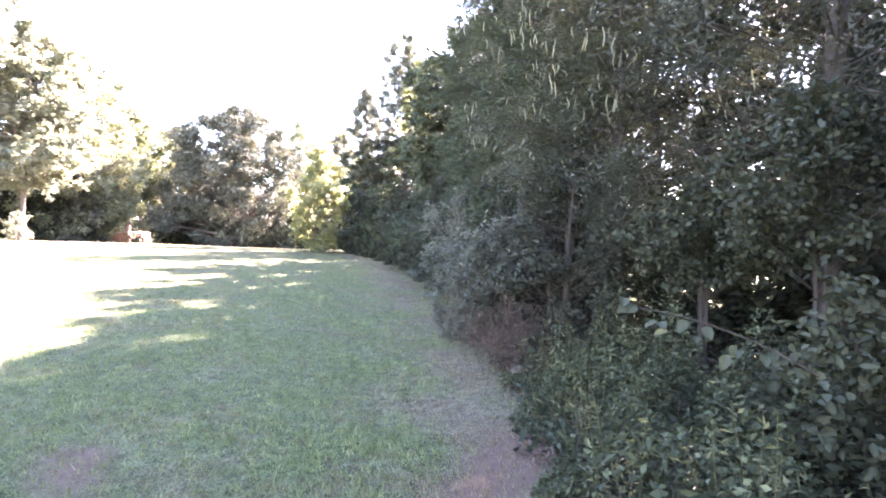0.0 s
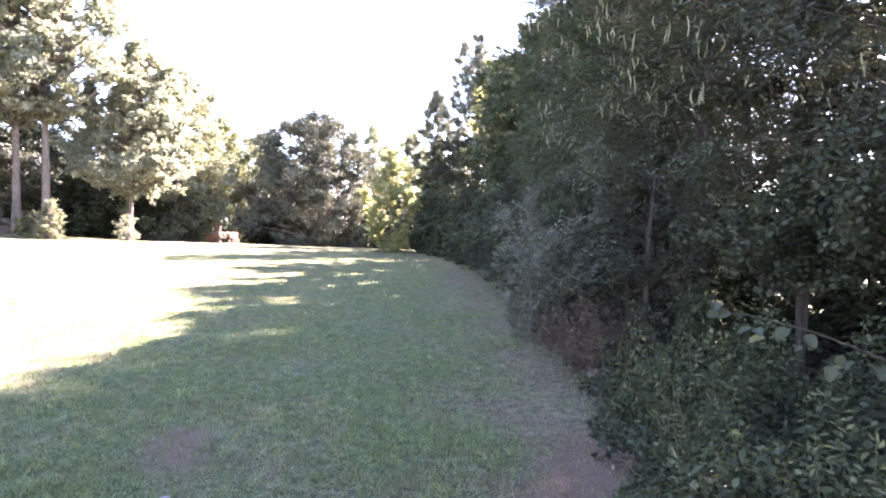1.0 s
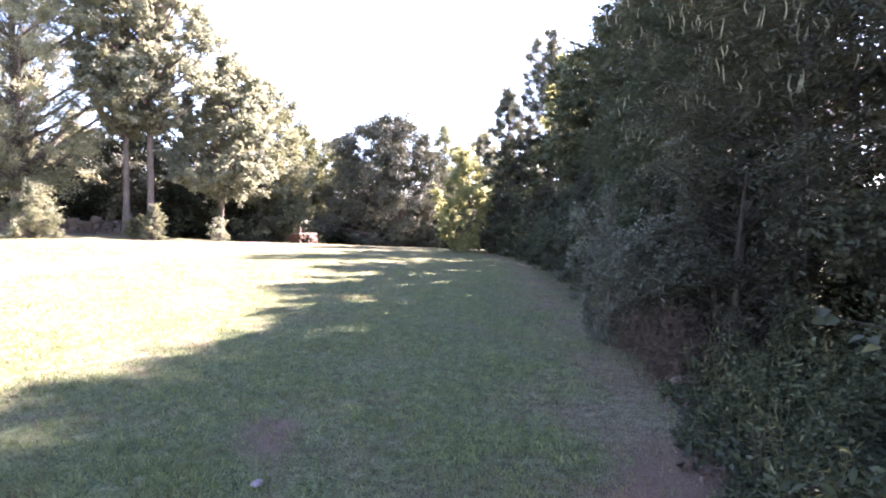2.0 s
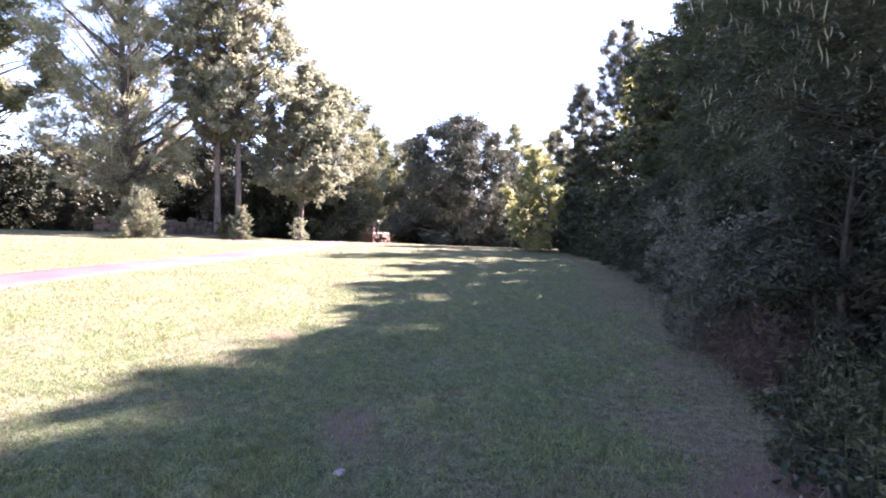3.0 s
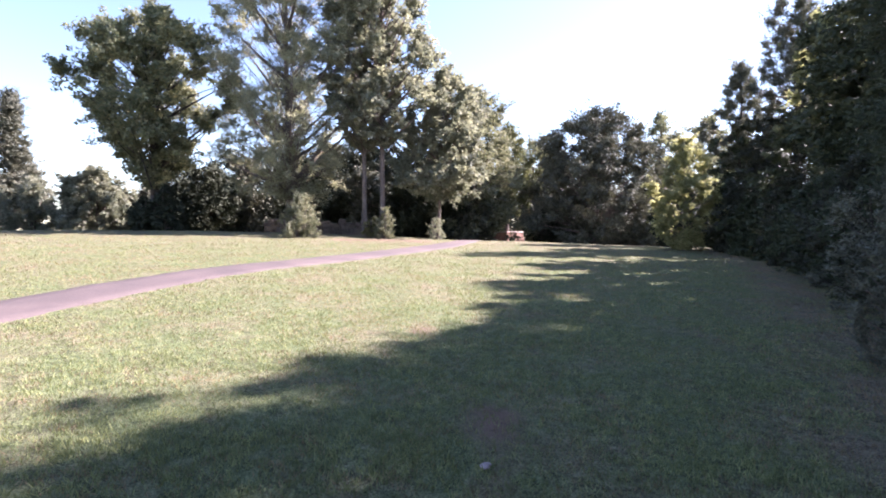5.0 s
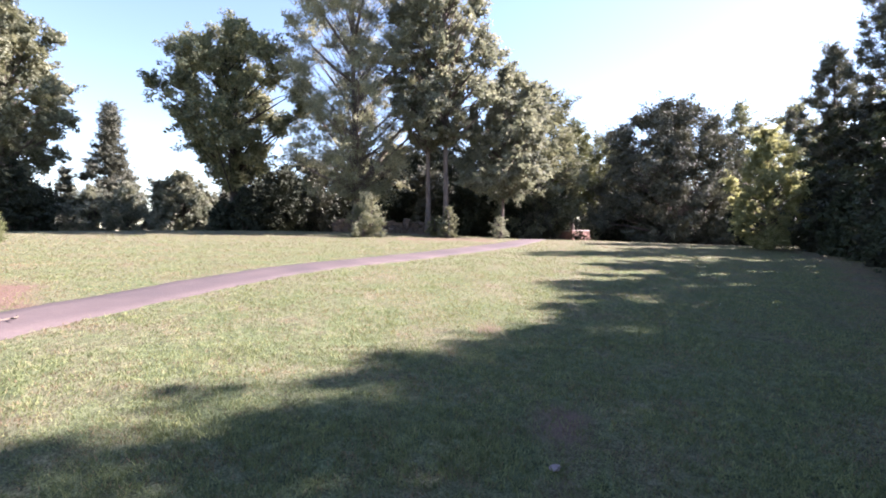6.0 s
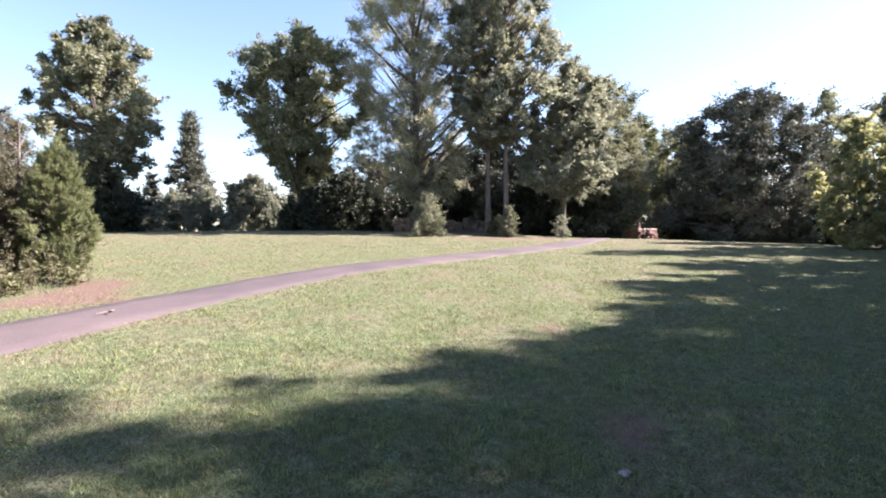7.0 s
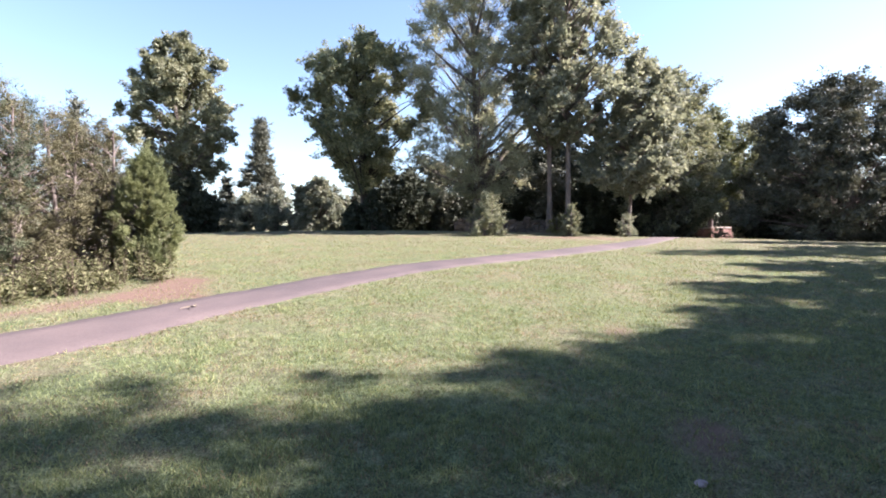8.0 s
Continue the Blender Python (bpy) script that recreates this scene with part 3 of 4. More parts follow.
tree("broadleaf_tree", "dark broadleaf tree behind the far lawn", polar(11.5, 64), 15.0, 4.4, FULL, OAK, 16, 90, 210, 0.22, (0.24, 0.16), trunk_r=0.2)
tree("broadleaf_tree", "dark broadleaf tree behind the far lawn", polar(25.2, 66), 11.0, 4.4, FULL, SHADE_LEAVES, 17, 90, 210, 0.22, (0.24, 0.16), trunk_r=0.2)
tree("broadleaf_tree", "olive green broadleaf tree in the far corner", polar(29.2, 63), 12.4, 4.4, FULL, OAK, 19, 90, 230, 0.22, (0.24, 0.16), trunk_r=0.2)
# added trees, mostly hidden by the oaks, that keep sun off the undergrowth
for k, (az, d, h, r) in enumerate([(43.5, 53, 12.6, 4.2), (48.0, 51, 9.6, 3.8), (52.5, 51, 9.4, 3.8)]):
    tree("broadleaf_tree", "dark broadleaf tree added behind the oaks to shade the undergrowth", polar(az, d), h, r, FULL, SHADE_LEAVES, 30 + k, 90, 210, 0.22, (0.24, 0.16), BARK_DARK, 0.2)
tree("yellow_tree", "small sunlit tree with yellowing leaves at the wood's edge", polar(13.9, 34.5), 7.0, 2.1,
     [(0.04, 0.6), (0.25, 1.0), (0.6, 0.95), (0.85, 0.6), (1.0, 0.2)], YELLOW, 18, 80, 260, 0.24, (0.16, 0.1), trunk_r=0.1, clear=0.1)

# undergrowth below and behind the trees; most leaves are coloured dark for the shade there
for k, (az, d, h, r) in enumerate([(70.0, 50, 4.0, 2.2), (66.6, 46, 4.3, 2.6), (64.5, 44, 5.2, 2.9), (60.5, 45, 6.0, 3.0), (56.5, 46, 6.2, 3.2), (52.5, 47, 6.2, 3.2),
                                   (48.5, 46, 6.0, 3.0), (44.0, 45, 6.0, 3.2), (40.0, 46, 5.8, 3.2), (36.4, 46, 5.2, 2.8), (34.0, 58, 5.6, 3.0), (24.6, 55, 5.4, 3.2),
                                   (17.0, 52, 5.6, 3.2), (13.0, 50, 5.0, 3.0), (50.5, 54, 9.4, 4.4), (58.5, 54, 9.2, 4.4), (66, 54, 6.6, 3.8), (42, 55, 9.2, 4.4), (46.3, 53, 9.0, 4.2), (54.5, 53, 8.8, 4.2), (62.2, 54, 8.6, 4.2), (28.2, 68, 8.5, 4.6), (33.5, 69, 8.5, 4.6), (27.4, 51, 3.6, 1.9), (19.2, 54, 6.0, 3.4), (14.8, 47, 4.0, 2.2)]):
    tree("undergrowth_shrub", "dark green shrub in the shade of the trees", polar(az, d), h, r, DOME, SHADE_LEAVES if k % 3 else GREY_GREEN, 40 + k, 60, 190, 0.28,
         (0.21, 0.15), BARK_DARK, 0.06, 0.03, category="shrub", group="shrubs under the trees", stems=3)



def far_leaf_screen():
    """An added screen of shade-dark leaves that closes the view below the crowns and blocks sky glints, too far off to
    tell one shrub from another.
    """
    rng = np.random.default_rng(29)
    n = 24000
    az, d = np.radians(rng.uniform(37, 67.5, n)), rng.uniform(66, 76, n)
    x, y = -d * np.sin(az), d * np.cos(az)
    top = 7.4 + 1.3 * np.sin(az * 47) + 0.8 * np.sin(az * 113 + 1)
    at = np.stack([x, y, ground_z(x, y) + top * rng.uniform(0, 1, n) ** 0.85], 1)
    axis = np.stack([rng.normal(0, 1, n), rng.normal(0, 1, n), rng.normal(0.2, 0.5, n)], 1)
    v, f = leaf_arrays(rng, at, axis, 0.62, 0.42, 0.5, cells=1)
    tagged(new("far_leaf_screen", mesh_of("far_leaf_screen", v, f, SHADE_LEAVES)), "dark leaf screen added far behind the trees to block sky gaps", "woods", kind="stuff")


far_leaf_screen()

# bushes at the feet of the trees
tree("bush", "pale green bush at the foot of the feathery tree", polar(55.6, 31.0), 2.5, 1.4, CONE, OAK, 61, 70, 190, 0.24, (0.15, 0.045), trunk_r=0.06,
     clear=0.03, droop=-0.4, category="bush", stems=3)
tree("bush", "small light green bush by the oak trunks", polar(46.2, 32.8), 1.9, 0.9, CONE, OAK, 62, 50, 150, 0.26, (0.15, 0.045), trunk_r=0.05,
     clear=0.03, droop=-0.4, category="bush", stems=3)
tree("bush", "low grey-brown bush by the oak trunks", polar(47.6, 34.2), 1.3, 0.8, DOME, WEED, 63, 30, 70, 0.3, (0.16, 0.07), trunk_r=0.04,
     clear=0.03, category="bush", stems=3)
tree("bush", "straggling pale bush round a thin trunk", polar(40.4, 35.5), 1.6, 0.8, DOME, OAK_PALE, 64, 24, 70, 0.3, (0.15, 0.055), trunk_r=0.04,
     clear=0.03, category="bush", stems=3)

# ---- the clump across the path ----
tree("cedar_tree", "dense bright green young cedar beside the path", polar(91.6, 16.6), 3.25, 0.95, [(0.02, 0.8), (0.2, 1.0), (0.5, 0.95), (0.75, 0.7), (0.92, 0.36), (1.0, 0.06)], CEDAR, 70, 230, 560, 0.17, (0.08, 0.014), BARK_DARK,
     0.09, 0.03, droop=-0.8, flat=1.2, spread=0.4, category="tree")
for k, (az, d, h, r, m) in enumerate([(94.8, 17.5, 4.2, 1.3, THICKET), (98.0, 17.0, 4.3, 1.4, THICKET), (101.5, 16.0, 4.3, 1.4, THICKET), (105.0, 15.5, 4.6, 1.6, SHADED_EDGE_GREEN),
                                      (96.5, 20.5, 4.4, 1.6, PINE), (100.0, 20.5, 5.0, 1.6, SHADED_EDGE_GREEN), (104.0, 20.0, 6.6, 1.8, THICKET), (109.0, 17.0, 6.0, 2.2, THICKET)]):
    tree("thicket_tree", "tangled grey-green young tree in the thicket", polar(az, d), h, r, FULL, m, 80 + k, 110, 230, 0.22, (0.08, 0.024), trunk_r=0.06,
         clear=0.05, droop=0.1, group="thicket across the path", stems=2)
tree("pine_tree", "young pine rising over the thicket", polar(96.6, 23), 5.7, 1.3, TIERS, PINE, 90, 60, 110, 0.24, (0.2, 0.05), BARK_DARK, 0.1, 0.1,
     flat=0.5, droop=-0.3, upsweep=0.2)
tree("pine_tree", "young pine rising over the thicket", polar(94.0, 24), 4.4, 1.3, TIERS, PINE, 91, 50, 110, 0.24, (0.2, 0.05), BARK_DARK, 0.1, 0.1,
     flat=0.5, droop=-0.3, upsweep=0.2)


def weeds(name, label, spots, h, leaves, seed, per=60, leaf=(0.07, 0.03), stem=None, bow=0.35, category="weeds", group="", lean=(0, 0)):
    """Tufts of upright weeds with leaves along bowed stems, one thing each."""
    rng = np.random.default_rng(seed)
    for x, y, r in spots:
        root = new(name)
        root.location = (x, y, float(ground_z(x, y)))
        tagged(root, label, category, group)
        at, axis = [], []
        for s in range(max(4, per // 9)):
            a = rng.uniform(0, 6.28)
            b0 = np.array((math.cos(a), math.sin(a), 0)) * r * rng.uniform(0, 0.7)
            hh = h * rng.uniform(0.55, 1.1)
            tip = b0 * (1 + bow) + np.array((rng.normal(0, 0.12) * h + lean[0], rng.normal(0, 0.12) * h + lean[1], hh))
            pts = bend(b0, tip, 0.0)
            pts[:, :2] += np.outer(np.sin(np.linspace(0, 3.1, 5)), rng.normal(0, 0.06, 2)) * h
            v, f = tube_arrays(pts, np.linspace(0.004, 0.0015, 5), 4)
            piece("stem", mesh_of("stem", v, f, stem or DRY_STEM, True), root)
            for q in range(9):
                t = rng.uniform(0.15, 1)
                at.append(pts[0] + (pts[-1] - pts[0]) * t + rng.normal(0, 0.035, 3))
                axis.append((rng.normal(), rng.normal(), 0.4))
        v, f = leaf_arrays(rng, np.array(at), np.array(axis), *leaf)
        piece("leaves", mesh_of("leaves", v, f, leaves), root)


rng = np.random.default_rng(3)
bank = []
for k in range(64):
    t = rng.uniform(0, 1)
    az = 89.5 + 15 * t
    p = polar(az, 14.2 - 1.6 * t + rng.uniform(-1.1, 1.0))
    bank.append((p.x, p.y, rng.uniform(0.25, 0.5)))
weeds("weed_clump", "low pale green weeds on the bank below the thicket", bank[:44], 0.42, WEED, 101, 70, (0.11, 0.05), group="weeds below the thicket")
weeds("weed_clump", "tall dry weeds at the foot of the thicket", bank[44:], 0.8, WEED, 102, 70, (0.1, 0.035), group="weeds below the thicket")

# ---- the wood along the right ----
RAISED = [(0.2, 0.6), (0.3, 1.0), (0.55, 1.0), (0.75, 0.8), (0.92, 0.45), (1.0, 0.1)]
BROAD_TOP = [(0.02, 0.75), (0.2, 1.0), (0.5, 1.0), (0.78, 0.95), (0.92, 0.65), (1.0, 0.2)]
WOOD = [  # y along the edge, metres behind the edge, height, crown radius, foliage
    (5.8, 3.6, 10.2, 2.7, SHADED_WOOD_EDGE), (9.6, 3.0, 11.6, 2.9, SHADED_EDGE_GREEN), (13.5, 2.8, 13.2, 2.1, SHADED_EDGE_GREEN), (17.5, 3.4, 9.6, 2.7, SHADED_EDGE_GREEN),
    (21.5, 4.0, 11.2, 3.0, SHADED_EDGE_GREEN), (26.0, 4.4, 12.8, 3.0, SHADED_EDGE_GREEN), (31.0, 4.6, 12.6, 3.0, SHADED_EDGE_GREEN), (36.0, 3.5, 8.2, 2.5, SHADED_WOOD_EDGE), (2.6, 4.6, 8.6, 2.6, SHADED_WOOD_EDGE),
    # the trees at y < 0 stand out of view and only cast shade
    (-1.5, 3.6, 8.8, 2.6, SHADED_WOOD_EDGE), (4.2, 6.6, 9.0, 2.8, SHADE_LEAVES), (0.8, 5.6, 8.6, 2.6, SHADE_LEAVES), (-5.5, 3.6, 9.0, 2.7, OAK),
    # mostly hidden trees, added to close light holes in the lawn's shadow
    (7.6, 5.4, 11.8, 2.8, SHADED_WOOD_EDGE), (11.6, 5.0, 12.4, 2.9, SHADED_WOOD_EDGE), (15.6, 5.4, 10.8, 3.0, SHADED_EDGE_GREEN), (19.6, 5.6, 11.8, 3.0, SHADED_WOOD_EDGE), (24.0, 5.6, 12.6, 3.0, SHADED_EDGE_GREEN), (11.5, 2.5, 10.6, 2.3, SHADED_EDGE_GREEN), (15.5, 2.7, 10.1, 2.3, SHADED_EDGE_GREEN), (14.5, 4.1, 11.2, 2.3, SHADED_EDGE_GREEN), (16.6, 4.1, 11.6, 2.2, SHADED_EDGE_GREEN), (18.6, 4.4, 11.2, 2.4, SHADED_EDGE_GREEN), (14.0, 3.3, 9.8, 1.9, SHADED_EDGE_GREEN), (24.6, 3.2, 10.4, 2.4, SHADED_EDGE_GREEN), (40.0, 4.5, 7.6, 2.4, SHADED_WOOD_EDGE), (44.5, 3.5, 9.8, 2.8, SHADED_EDGE_GREEN)]
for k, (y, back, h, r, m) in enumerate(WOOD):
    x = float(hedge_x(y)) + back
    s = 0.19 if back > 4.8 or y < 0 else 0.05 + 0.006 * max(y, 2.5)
    fine = m is SHADED_EDGE_GREEN and 9 < y < 19
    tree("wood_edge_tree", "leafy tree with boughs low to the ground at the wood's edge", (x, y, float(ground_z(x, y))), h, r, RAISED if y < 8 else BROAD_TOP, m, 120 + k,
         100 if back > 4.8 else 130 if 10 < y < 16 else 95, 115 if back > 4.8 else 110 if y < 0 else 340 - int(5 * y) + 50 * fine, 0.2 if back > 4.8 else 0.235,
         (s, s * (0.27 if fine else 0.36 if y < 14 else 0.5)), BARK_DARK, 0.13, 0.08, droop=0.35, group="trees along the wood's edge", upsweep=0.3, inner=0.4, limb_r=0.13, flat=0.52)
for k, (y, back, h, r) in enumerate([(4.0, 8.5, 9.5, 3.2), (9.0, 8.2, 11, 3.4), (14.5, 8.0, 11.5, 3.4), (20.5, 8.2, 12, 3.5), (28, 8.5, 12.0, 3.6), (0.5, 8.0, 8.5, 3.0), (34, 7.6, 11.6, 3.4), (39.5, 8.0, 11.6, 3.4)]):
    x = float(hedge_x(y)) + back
    tree("wood_tree", "tree standing deeper in the wood", (x, y, float(ground_z(x, y))), h, r, FULL, SHADE_LEAVES, 140 + k, 90, 200 if y < 10 else 130, 0.24,
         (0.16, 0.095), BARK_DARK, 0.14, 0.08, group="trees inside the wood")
# added tall trees, mostly out of view, that keep skylight out of the wood
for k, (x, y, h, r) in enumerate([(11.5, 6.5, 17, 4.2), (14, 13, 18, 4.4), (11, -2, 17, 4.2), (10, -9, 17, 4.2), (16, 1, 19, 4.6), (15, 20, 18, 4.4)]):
    tree("wood_tree", "tall dark tree added deep in the wood to block skylight", (x, y, float(ground_z(x, y))), h, r, FULL, SHADE_LEAVES, 240 + k, 90, 150, 0.24, (0.3, 0.19), BARK_DARK, 0.2, 0.1,
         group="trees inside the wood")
tree("pine_tree", "tall rugged pine standing above the wood", polar(4.2, 38), 16.4, 2.8,
     [(0.4, 0.7), (0.6, 1.0), (0.75, 0.8), (0.9, 0.55), (1.0, 0.25)], PINE, 160, 110, 300, 0.2, (0.26, 0.05), BARK_DARK, 0.25, 0.4, flat=0.7, droop=-0.2)
tree("pine_tree", "rugged pine leaning out over the wood", polar(8.9, 45), 14.2, 2.6,
     [(0.4, 0.8), (0.65, 1.0), (0.85, 0.6), (1.0, 0.25)], PINE, 161, 100, 300, 0.2, (0.26, 0.05), BARK_DARK, 0.22, 0.4, flat=0.7, droop=-0.2)
tree("yellow_tree", "tree with a sunlit yellowing top inside the wood", polar(2.2, 31), 12.2, 1.6, [(0.55, 0.6), (0.7, 1.0), (0.88, 0.8), (1.0, 0.3)], YELLOW, 162, 60, 130, 0.22, (0.2, 0.11), BARK_DARK, 0.14, 0.3)

# shrubs filling the deep gaps; the gloom there is put into their leaf colour
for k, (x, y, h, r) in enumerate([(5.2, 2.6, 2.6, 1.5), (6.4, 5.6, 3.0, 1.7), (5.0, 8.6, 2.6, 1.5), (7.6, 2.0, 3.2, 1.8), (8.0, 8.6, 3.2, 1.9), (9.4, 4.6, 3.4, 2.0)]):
    tree("understory_shrub", "dark shrub in the shade inside the wood", (x, y, 0), h, r, DOME, SHADE_LEAVES, 165 + k, 50, 110, 0.28, (0.17, 0.1), BARK_DARK, 0.03, 0.03,
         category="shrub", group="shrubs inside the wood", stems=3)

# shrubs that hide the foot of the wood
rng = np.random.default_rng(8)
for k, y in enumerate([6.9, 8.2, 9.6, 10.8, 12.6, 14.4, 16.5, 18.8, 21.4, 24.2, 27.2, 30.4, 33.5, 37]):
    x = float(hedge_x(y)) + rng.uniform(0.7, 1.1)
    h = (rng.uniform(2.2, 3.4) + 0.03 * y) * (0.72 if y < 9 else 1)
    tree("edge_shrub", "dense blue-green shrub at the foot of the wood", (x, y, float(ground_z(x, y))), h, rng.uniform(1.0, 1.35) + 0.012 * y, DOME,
         BLUE_GREEN if k in (1, 4) else SHADED_EDGE_GREEN if k % 3 else SHADED_WOOD_EDGE, 170 + k, 70, 220 if y < 12 else 130, 0.24, (0.048 + 0.0043 * y, 0.024 + 0.002 * y), BARK_DARK, 0.04, 0.03, category="shrub",
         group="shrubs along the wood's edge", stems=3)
tree("sapling", "slender grey-green sapling at the wood's edge", (0.24, 7.9, 0.05), 2.3, 0.5, CONE, BLUE_GREEN, 190, 70, 110, 0.28, (0.07, 0.022), trunk_r=0.009,
     clear=0.05, droop=-0.5, category="sapling")
tree("sapling", "slender green sapling at the wood's edge", (0.85, 7.4, 0.05), 2.3, 0.42, CONE, SHADED_WOOD_EDGE, 191, 60, 100, 0.3, (0.07, 0.022), trunk_r=0.009,
     clear=0.05, droop=-0.5, category="sapling")


def pod_tree(place, h, r, seed):
    """The tree whose boughs hang over the lawn's edge, hung with long pale pods."""
    root = tree("pod_tree", "overhanging tree with narrow leaves and long pale pods", place, h, r, [(0.25, 0.6), (0.45, 1.0), (0.7, 1.0), (1.0, 0.4)], POD_LEAF, seed, 120, 470,
                0.2, (0.1, 0.03), BARK_DARK, 0.08, 0.15, droop=0.35, flat=0.4, limb_r=0.12, upsweep=0.15, frond=12, frond_len=0.42)
    rng = np.random.default_rng(seed)
    for k in range(170):
        if k % 6 == 0:
            a, q, z = rng.uniform(2.6, 5.0), r * rng.uniform(0.55, 1.05), h * rng.uniform(0.4, 1.0) ** 0.8
        p = np.array((math.cos(a) * q, math.sin(a) * q, z)) + rng.normal(0, 1, 3) * (0.2, 0.2, 0.06)
        ln = rng.uniform(0.1, 0.26)
        t = np.linspace(0, 1, 6)
        sway = np.sin(t * rng.uniform(2, 5) + rng.uniform(0, 6)) * 0.016
        pts = np.stack([p[0] + sway, p[1] + sway * rng.uniform(-1, 1), p[2] - t * ln], 1)
        v, f = tube_arrays(pts, np.array((0.002, 0.006, 0.008, 0.008, 0.006, 0.002)), 5)
        piece("pod", mesh_of("pod", v, f, POD, True), root)
    return root


pod_tree((2.6, 7.4, 0.02), 6.4, 2.1, 200)

# broad-leaved shrubs close by
for k, (x, y, h, r) in enumerate([(2.4, 1.2, 3.0, 0.9), (2.3, 2.75, 1.4, 0.6), (3.1, 4.1, 2.9, 0.9), (2.8, 5.4, 2.3, 0.8)]):
    tree("broadleaf_shrub", "broad-leaved shrub crowding the lawn's edge", (x, y, 0), h, r, FULL if k == 1 else [(0.54, 0.6), (0.66, 1.0), (0.82, 0.9), (1.0, 0.3)], BROAD, 210 + k, 70, 85, 0.28, (0.072, 0.042), BARK_DARK, 0.01, 0.05,
         droop=0.5, category="shrub", group="broad-leaved shrubs", stems=4, cells=4)
tree("sumac_shrub", "sumac with narrow drooping grey-green leaflets", (0.85, 6.9, 0.02), 1.85, 0.7, [(0.55, 0.6), (0.75, 1.0), (0.9, 1.0), (1.0, 0.5)], BLUE_GREEN, 220, 34, 110, 0.3,
     (0.11, 0.032), BARK_DARK, 0.009, 0.2, droop=0.6, flat=0.4, category="shrub", stems=3, cells=2, frond=14, frond_len=0.4)


def ground_vines(name, label, material, seed, n, leaf, y0, y1, reach, tall):
    """Tangle of small-leaved vines and seedlings heaped over the ground at the wood's edge."""
    rng = np.random.default_rng(seed)
    y = rng.uniform(y0, y1, n)
    u = rng.uniform(0, 1, n) ** 0.9
    x = hedge_x(y) - 0.08 + 0.16 * np.sin(y * 5 + seed) + reach * u
    heap = np.clip(wave(x, y, 4.3 + 0.1 * seed) * 1.6 - 0.35, 0.08, 1.2)
    top = 0.1 + tall * np.clip(u * 1.8, 0, 1) * heap
    z = top * rng.uniform(0.02, 1, n) ** 0.6
    at = np.stack([x, y, z + ground_z(x, y)], 1)
    axis = np.stack([rng.normal(-0.4, 0.8, n), rng.normal(0, 0.8, n), rng.normal(-0.05, 0.45, n)], 1)
    v, f = leaf_arrays(rng, at, axis, *leaf, 0.6)
    tagged(new(name, mesh_of(name, v, f, material)), label, "vines", kind="stuff")


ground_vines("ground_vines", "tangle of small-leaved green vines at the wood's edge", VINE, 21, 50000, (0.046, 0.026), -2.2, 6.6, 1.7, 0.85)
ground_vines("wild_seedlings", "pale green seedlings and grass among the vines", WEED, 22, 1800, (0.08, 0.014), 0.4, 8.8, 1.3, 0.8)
# ivy takes the shade-dark leaf colour, so the floor's shade is partly painted
ground_vines("shade_ivy", "dark ivy on the floor of the wood", SHADE_LEAVES, 23, 16000, (0.09, 0.06), -6.0, 11.0, 4.2, 0.5)
ground_vines("dead_leaves", "brown fallen leaves and twigs under the wood", DRY_STEM, 24, 12000, (0.08, 0.03), -6.0, 11.0, 4.0, 0.25)
rng = np.random.default_rng(25)
young = [(float(hedge_x(y)) + rng.uniform(0.1, 1.0), float(y), rng.uniform(0.12, 0.3)) for y in rng.uniform(1.6, 6.5, 26)]
weeds("weed_clump", "leafy green weeds standing among the vines", young[:14], 0.6, VINE, 104, 60, (0.085, 0.04), BARK_DARK, group="weeds among the vines")
weeds("weed_clump", "thin pale weeds standing among the vines", young[14:], 0.8, WEED, 105, 50, (0.07, 0.018), WEED, group="weeds among the vines")
spots = []
rng = np.random.default_rng(31)
for k in range(24):
    y = 5.8 + 2.6 * rng.uniform(0, 1)
    spots.append((float(hedge_x(y)) + rng.uniform(-0.2, 0.3), y, rng.uniform(0.3, 0.5)))
weeds("dry_weeds", "tall reddish-brown dry weed stalks at the wood's edge", spots, 0.85, DRY_STEM, 103, 160, (0.09, 0.016), group="dry weeds at the wood's edge")


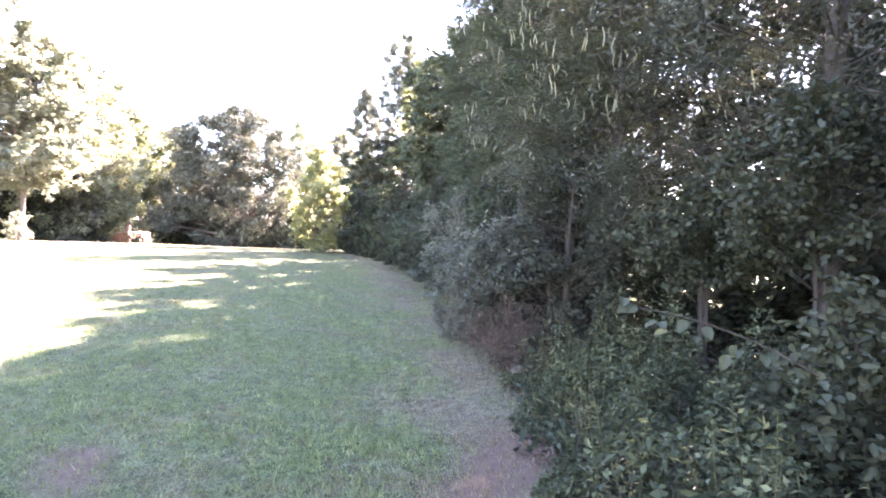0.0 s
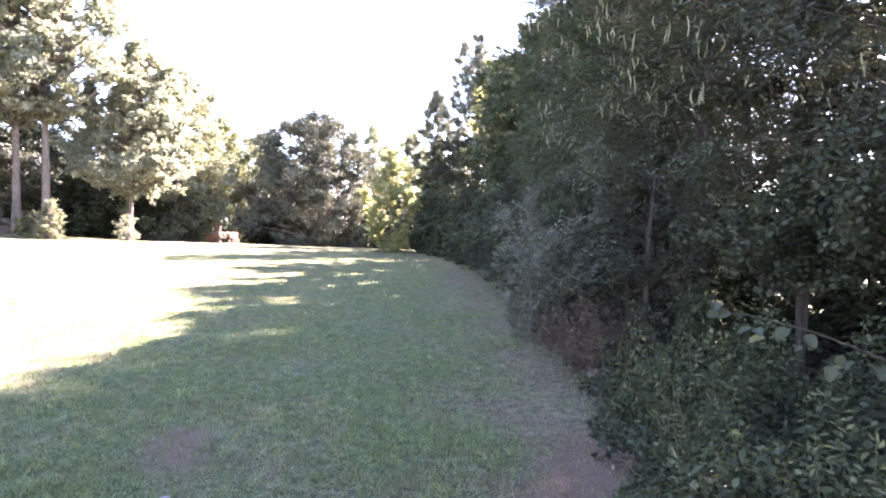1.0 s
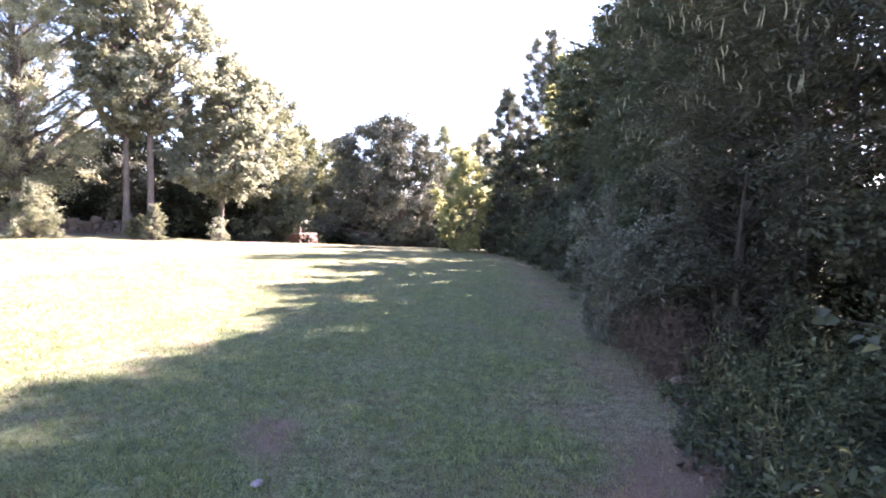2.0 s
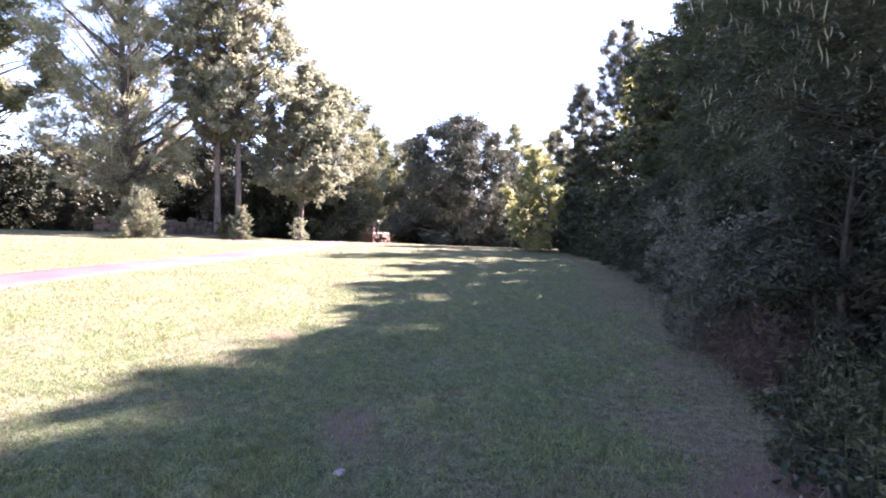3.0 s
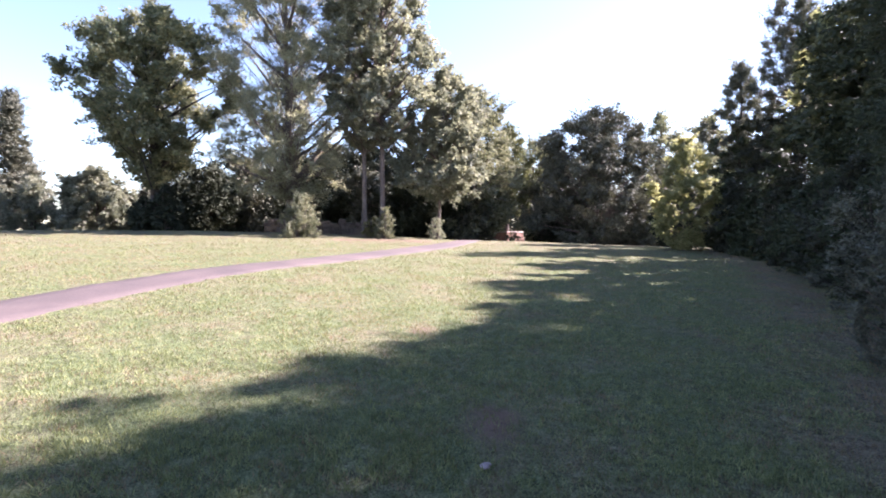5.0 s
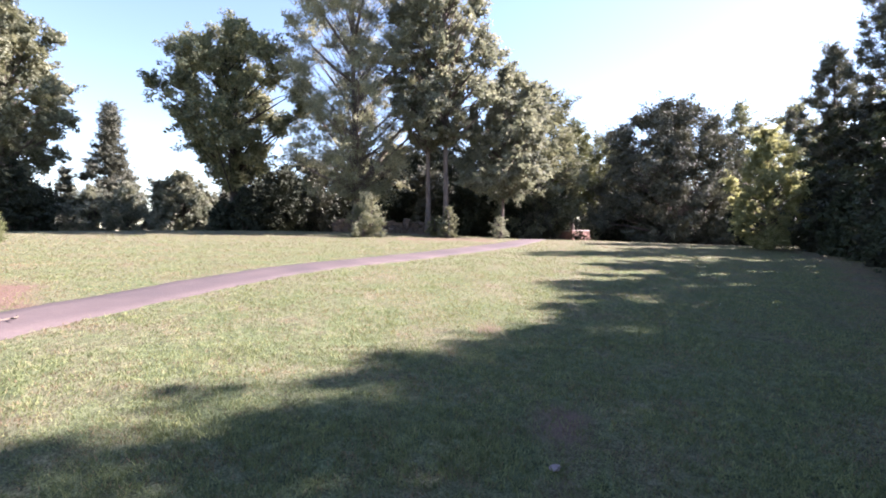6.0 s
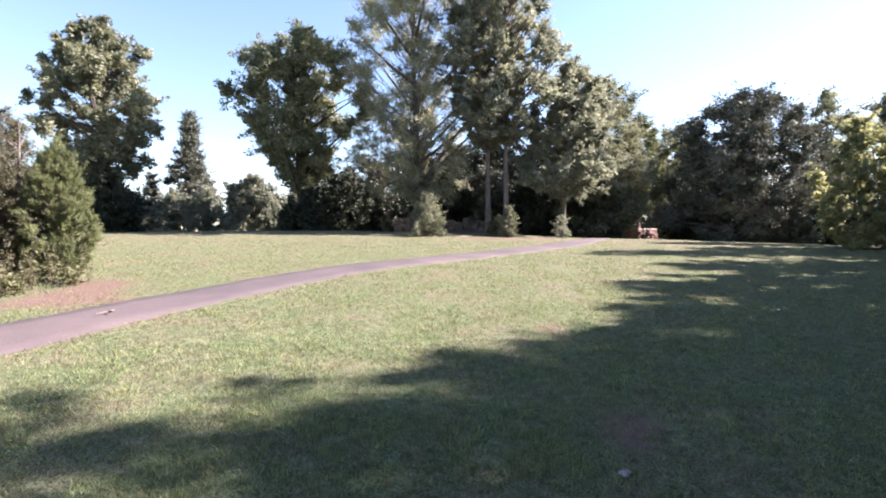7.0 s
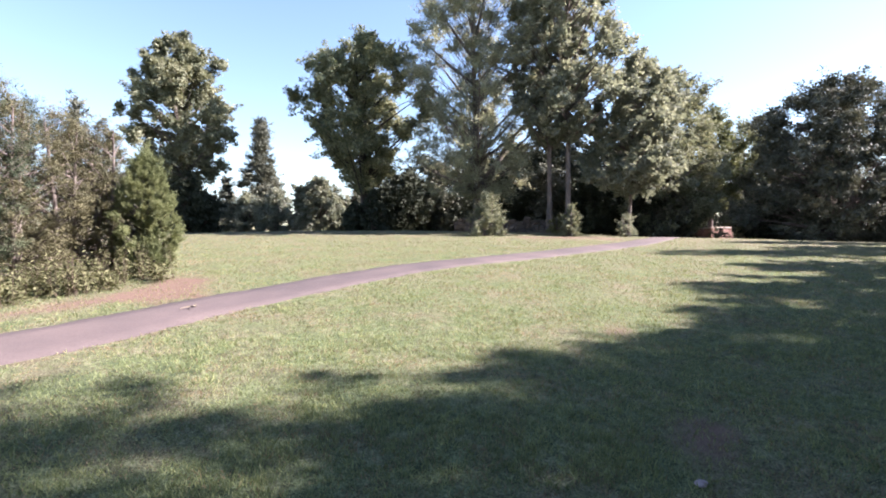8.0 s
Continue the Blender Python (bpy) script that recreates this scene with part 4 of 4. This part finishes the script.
def big_leaf_sprig():
    """A low branch of large round leaves held out from the shrubs."""
    rng = np.random.default_rng(41)
    root = tagged(new("leafy_sprig"), "low branch with large rounded leaves, some pale", "branch")
    root.location = (1.35, 2.35, 1.2)
    pts = bend((0.5, 0.1, -0.25), (-0.55, -0.1, 0.12), 0.06, 8)
    v, f = tube_arrays(pts, np.linspace(0.006, 0.002, 8), 6)
    piece("twig", mesh_of("twig", v, f, BARK_DARK, True), root)
    for k in range(17):
        t = 0.2 + 0.8 * k / 16
        p = pts[0] + (pts[-1] - pts[0]) * t + rng.normal(0, 0.03, 3)
        lie = unit(np.array([(rng.normal(-0.6, 0.5), rng.normal(-0.3, 0.5), -0.35 + rng.normal(0, 0.2))]))[0]
        side = unit(np.cross(lie, np.array((rng.normal(0, 0.3), rng.normal(-0.5, 0.3), 1.0)))[None])[0]
        up, ln = np.cross(side, lie), rng.uniform(0.045, 0.072)
        turn = np.linspace(0, 2 * np.pi, 14, endpoint=False)
        reach, wide = 0.5 - 0.5 * np.cos(turn), 0.36 * np.sin(turn) * (1 + 0.25 * np.cos(turn))
        rim = p + ln * (np.outer(reach, lie) + np.outer(wide, side) + np.outer(0.5 * np.abs(wide) - 0.16 * reach ** 2, up))
        mid = p + ln * (0.5 * lie - 0.05 * up)
        q = np.arange(14)
        piece("leaf", mesh_of("leaf", np.vstack([rim, mid]), np.stack([q, (q + 1) % 14, np.full(14, 14)], 1), WEED if k in (4, 11) else BROAD, True), root)


big_leaf_sprig()


def fallen_log():
    rng = np.random.default_rng(51)
    root = tagged(new("log_stub"), "short weathered log lying in the vines", "log")
    p = polar(-8.9, 5.75)
    root.location = (p.x + 0.05, p.y, p.z + 0.07)
    t = np.linspace(0, 1, 9)
    pts = np.stack([-0.16 + 0.5 * t, 0.06 * np.sin(t * 3), 0.03 * np.sin(t * 4)], 1)
    rad = 0.075 + rng.normal(0, 0.006, 9)
    rad[0] = rad[-1] = 0.05
    v, f = tube_arrays(pts, rad, 12)
    piece("bark", mesh_of("bark", v, f, ROTTEN, True), root)
    for e, nm in ((0, "cut_end"), (-1, "cut_end")):
        bm = bmesh.new()
        bmesh.ops.create_circle(bm, cap_ends=True, segments=12, radius=0.052, matrix=Matrix.Translation(pts[e]) @ Matrix.Rotation(math.pi / 2, 4, "Y"))
        part(nm, bm, ROTTEN, root)


fallen_log()


def twig(place, turn, length):
    root = tagged(new("twig"), "pale dry twig lying on the asphalt path", "twig")
    root.matrix_world = Matrix.Translation(place) @ Matrix.Rotation(turn, 4, "Z")
    t = np.linspace(0, 1, 7)
    v, f = tube_arrays(np.stack([length * (t - 0.5), 0.05 * np.sin(t * 5), 0.02 + 0 * t], 1), np.linspace(0.013, 0.005, 7), 6)
    piece("stick", mesh_of("stick", v, f, ROTTEN, True), root)
    v, f = tube_arrays(bend((0.0, 0.02, 0.02), (length * 0.3, 0.16, 0.025), 0.01), np.linspace(0.012, 0.004, 5), 5)
    piece("side_shoot", mesh_of("side_shoot", v, f, ROTTEN, True), root)


twig((-9.75, 0.22, float(ground_z(-9.75, 0.22)) + 0.045), radians(-25), 0.5)


def pale_rock():
    bm = bmesh.new()
    bmesh.ops.create_icosphere(bm, subdivisions=2, radius=0.045)
    for v in bm.verts:
        v.co *= 1 + 0.6 * noise.noise(v.co * 22)
        v.co.x *= 0.75
        v.co.z *= 0.35
    me = bpy.data.meshes.new("rock")
    bm.to_mesh(me)
    bm.free()
    me.materials.append(PALE_STONE)
    ob = tagged(new("rock", me), "small pale stone half sunk in worn earth", "rock")
    p = polar(38.3, 3.48)
    ob.location = (p.x, p.y, p.z + 0.012)


pale_rock()


def clay_bank():
    """A squared-off bank of bare red clay in a sunny gap beyond the far lawn, with a pale slab and a block lying on it."""
    p = polar(32.2, 55) + Vector((0, 0, -0.02))
    bm = bmesh.new()
    bmesh.ops.create_cube(bm, size=1, matrix=Matrix.Translation((0, 0, 0.5)) @ Matrix.Diagonal((2.1, 3.2, 1, 1)))
    bmesh.ops.subdivide_edges(bm, edges=bm.edges[:], cuts=11, use_grid_fill=True)
    for v in bm.verts:
        h = v.co.z
        n = noise.noise(v.co * 2.1) * 0.1 + noise.noise(v.co * 5.3) * 0.05
        v.co.x *= 1.18 - 0.18 * h + n
        v.co.y *= 1.12 - 0.12 * h + 0.6 * n
        v.co.z = -0.5 + h * (1.5 + 0.1 * n)
    me = bpy.data.meshes.new("clay_bank")
    bm.to_mesh(me)
    bm.free()
    me.materials.append(CLAY)
    ob = tagged(new("clay_bank", me), "low bank of bare red clay in a sunny gap between trees", "earth bank")
    ob.location = p
    for name, label, at, size in (("stone_slab", "pale flat stone slab lying on the clay bank", (-0.5, 0, 1.09), (3.2, 3.3, 0.16)),
                                  ("stone_block", "small pale stone block on the slab", (-1.8, -1.2, 1.2), (0.3, 0.4, 0.12))):
        bm = bmesh.new()
        bmesh.ops.create_cube(bm, size=1, matrix=Matrix.Diagonal((*size, 1)))
        bmesh.ops.bevel(bm, geom=bm.edges[:], offset=0.03, segments=2, affect="EDGES")
        for v in bm.verts:
            v.co += Vector((noise.noise(v.co * 2), noise.noise(v.co * 2 + Vector((9, 0, 0))), 0)) * 0.05
        me = bpy.data.meshes.new(name)
        bm.to_mesh(me)
        bm.free()
        me.materials.append(LIMESTONE)
        ob = tagged(new(name, me), label, "stone")
        ob.location = p + Vector(at)


clay_bank()


def stone_wall():
    """Old dry-stone wall in the shade behind the oaks, with gaps."""
    rng = np.random.default_rng(61)
    root = tagged(new("stone_wall"), "old grey dry-stone wall in the shade of the trees", "wall")
    a, b = polar(48.3, 41.8), polar(58.6, 41.8)
    root.location = a
    along = (b - a).normalized()
    across = Vector((-along.y, along.x, 0))
    total = (b - a).length
    shapes = []
    for k in range(6):
        bm = bmesh.new()
        bmesh.ops.create_cube(bm, size=1)
        bmesh.ops.bevel(bm, geom=bm.edges[:], offset=0.14, segments=1, affect="EDGES")
        for v in bm.verts:
            v.co *= 1 + 0.22 * noise.noise(v.co * 2.1 + Vector((k * 7, 0, 0)))
        me = bpy.data.meshes.new("stone")
        bm.to_mesh(me)
        bm.free()
        me.materials.append(STONE)
        shapes.append(me)
    turn = Matrix.Rotation(math.atan2(along.y, along.x), 4, "Z")
    s = 0.0
    while s < total:
        w = rng.uniform(0.22, 0.5)
        level, top = 0.0, rng.uniform(0.75, 1.15)
        while level < top:
            h, ww = rng.uniform(0.14, 0.36), w * rng.uniform(0.8, 1.5)
            q = along * (s + w / 2 + rng.normal(0, 0.08)) + across * rng.normal(0, 0.09)
            z = float(ground_z(a.x + q.x, a.y + q.y)) - a.z
            ob = piece("stone", shapes[rng.integers(6)], root)
            ob.matrix_local = Matrix.Translation((q.x, q.y, z + level + h * 0.42)) @ turn @ Matrix.Rotation(rng.normal(0, 0.3), 4, "Z") @ \
                Matrix.Rotation(rng.normal(0, 0.16), 4, "Y") @ Matrix.Diagonal((ww, 0.5 * rng.uniform(0.7, 1.2), h * 1.12, 1))
            level += h * 0.92
        s += w * 0.95


stone_wall()
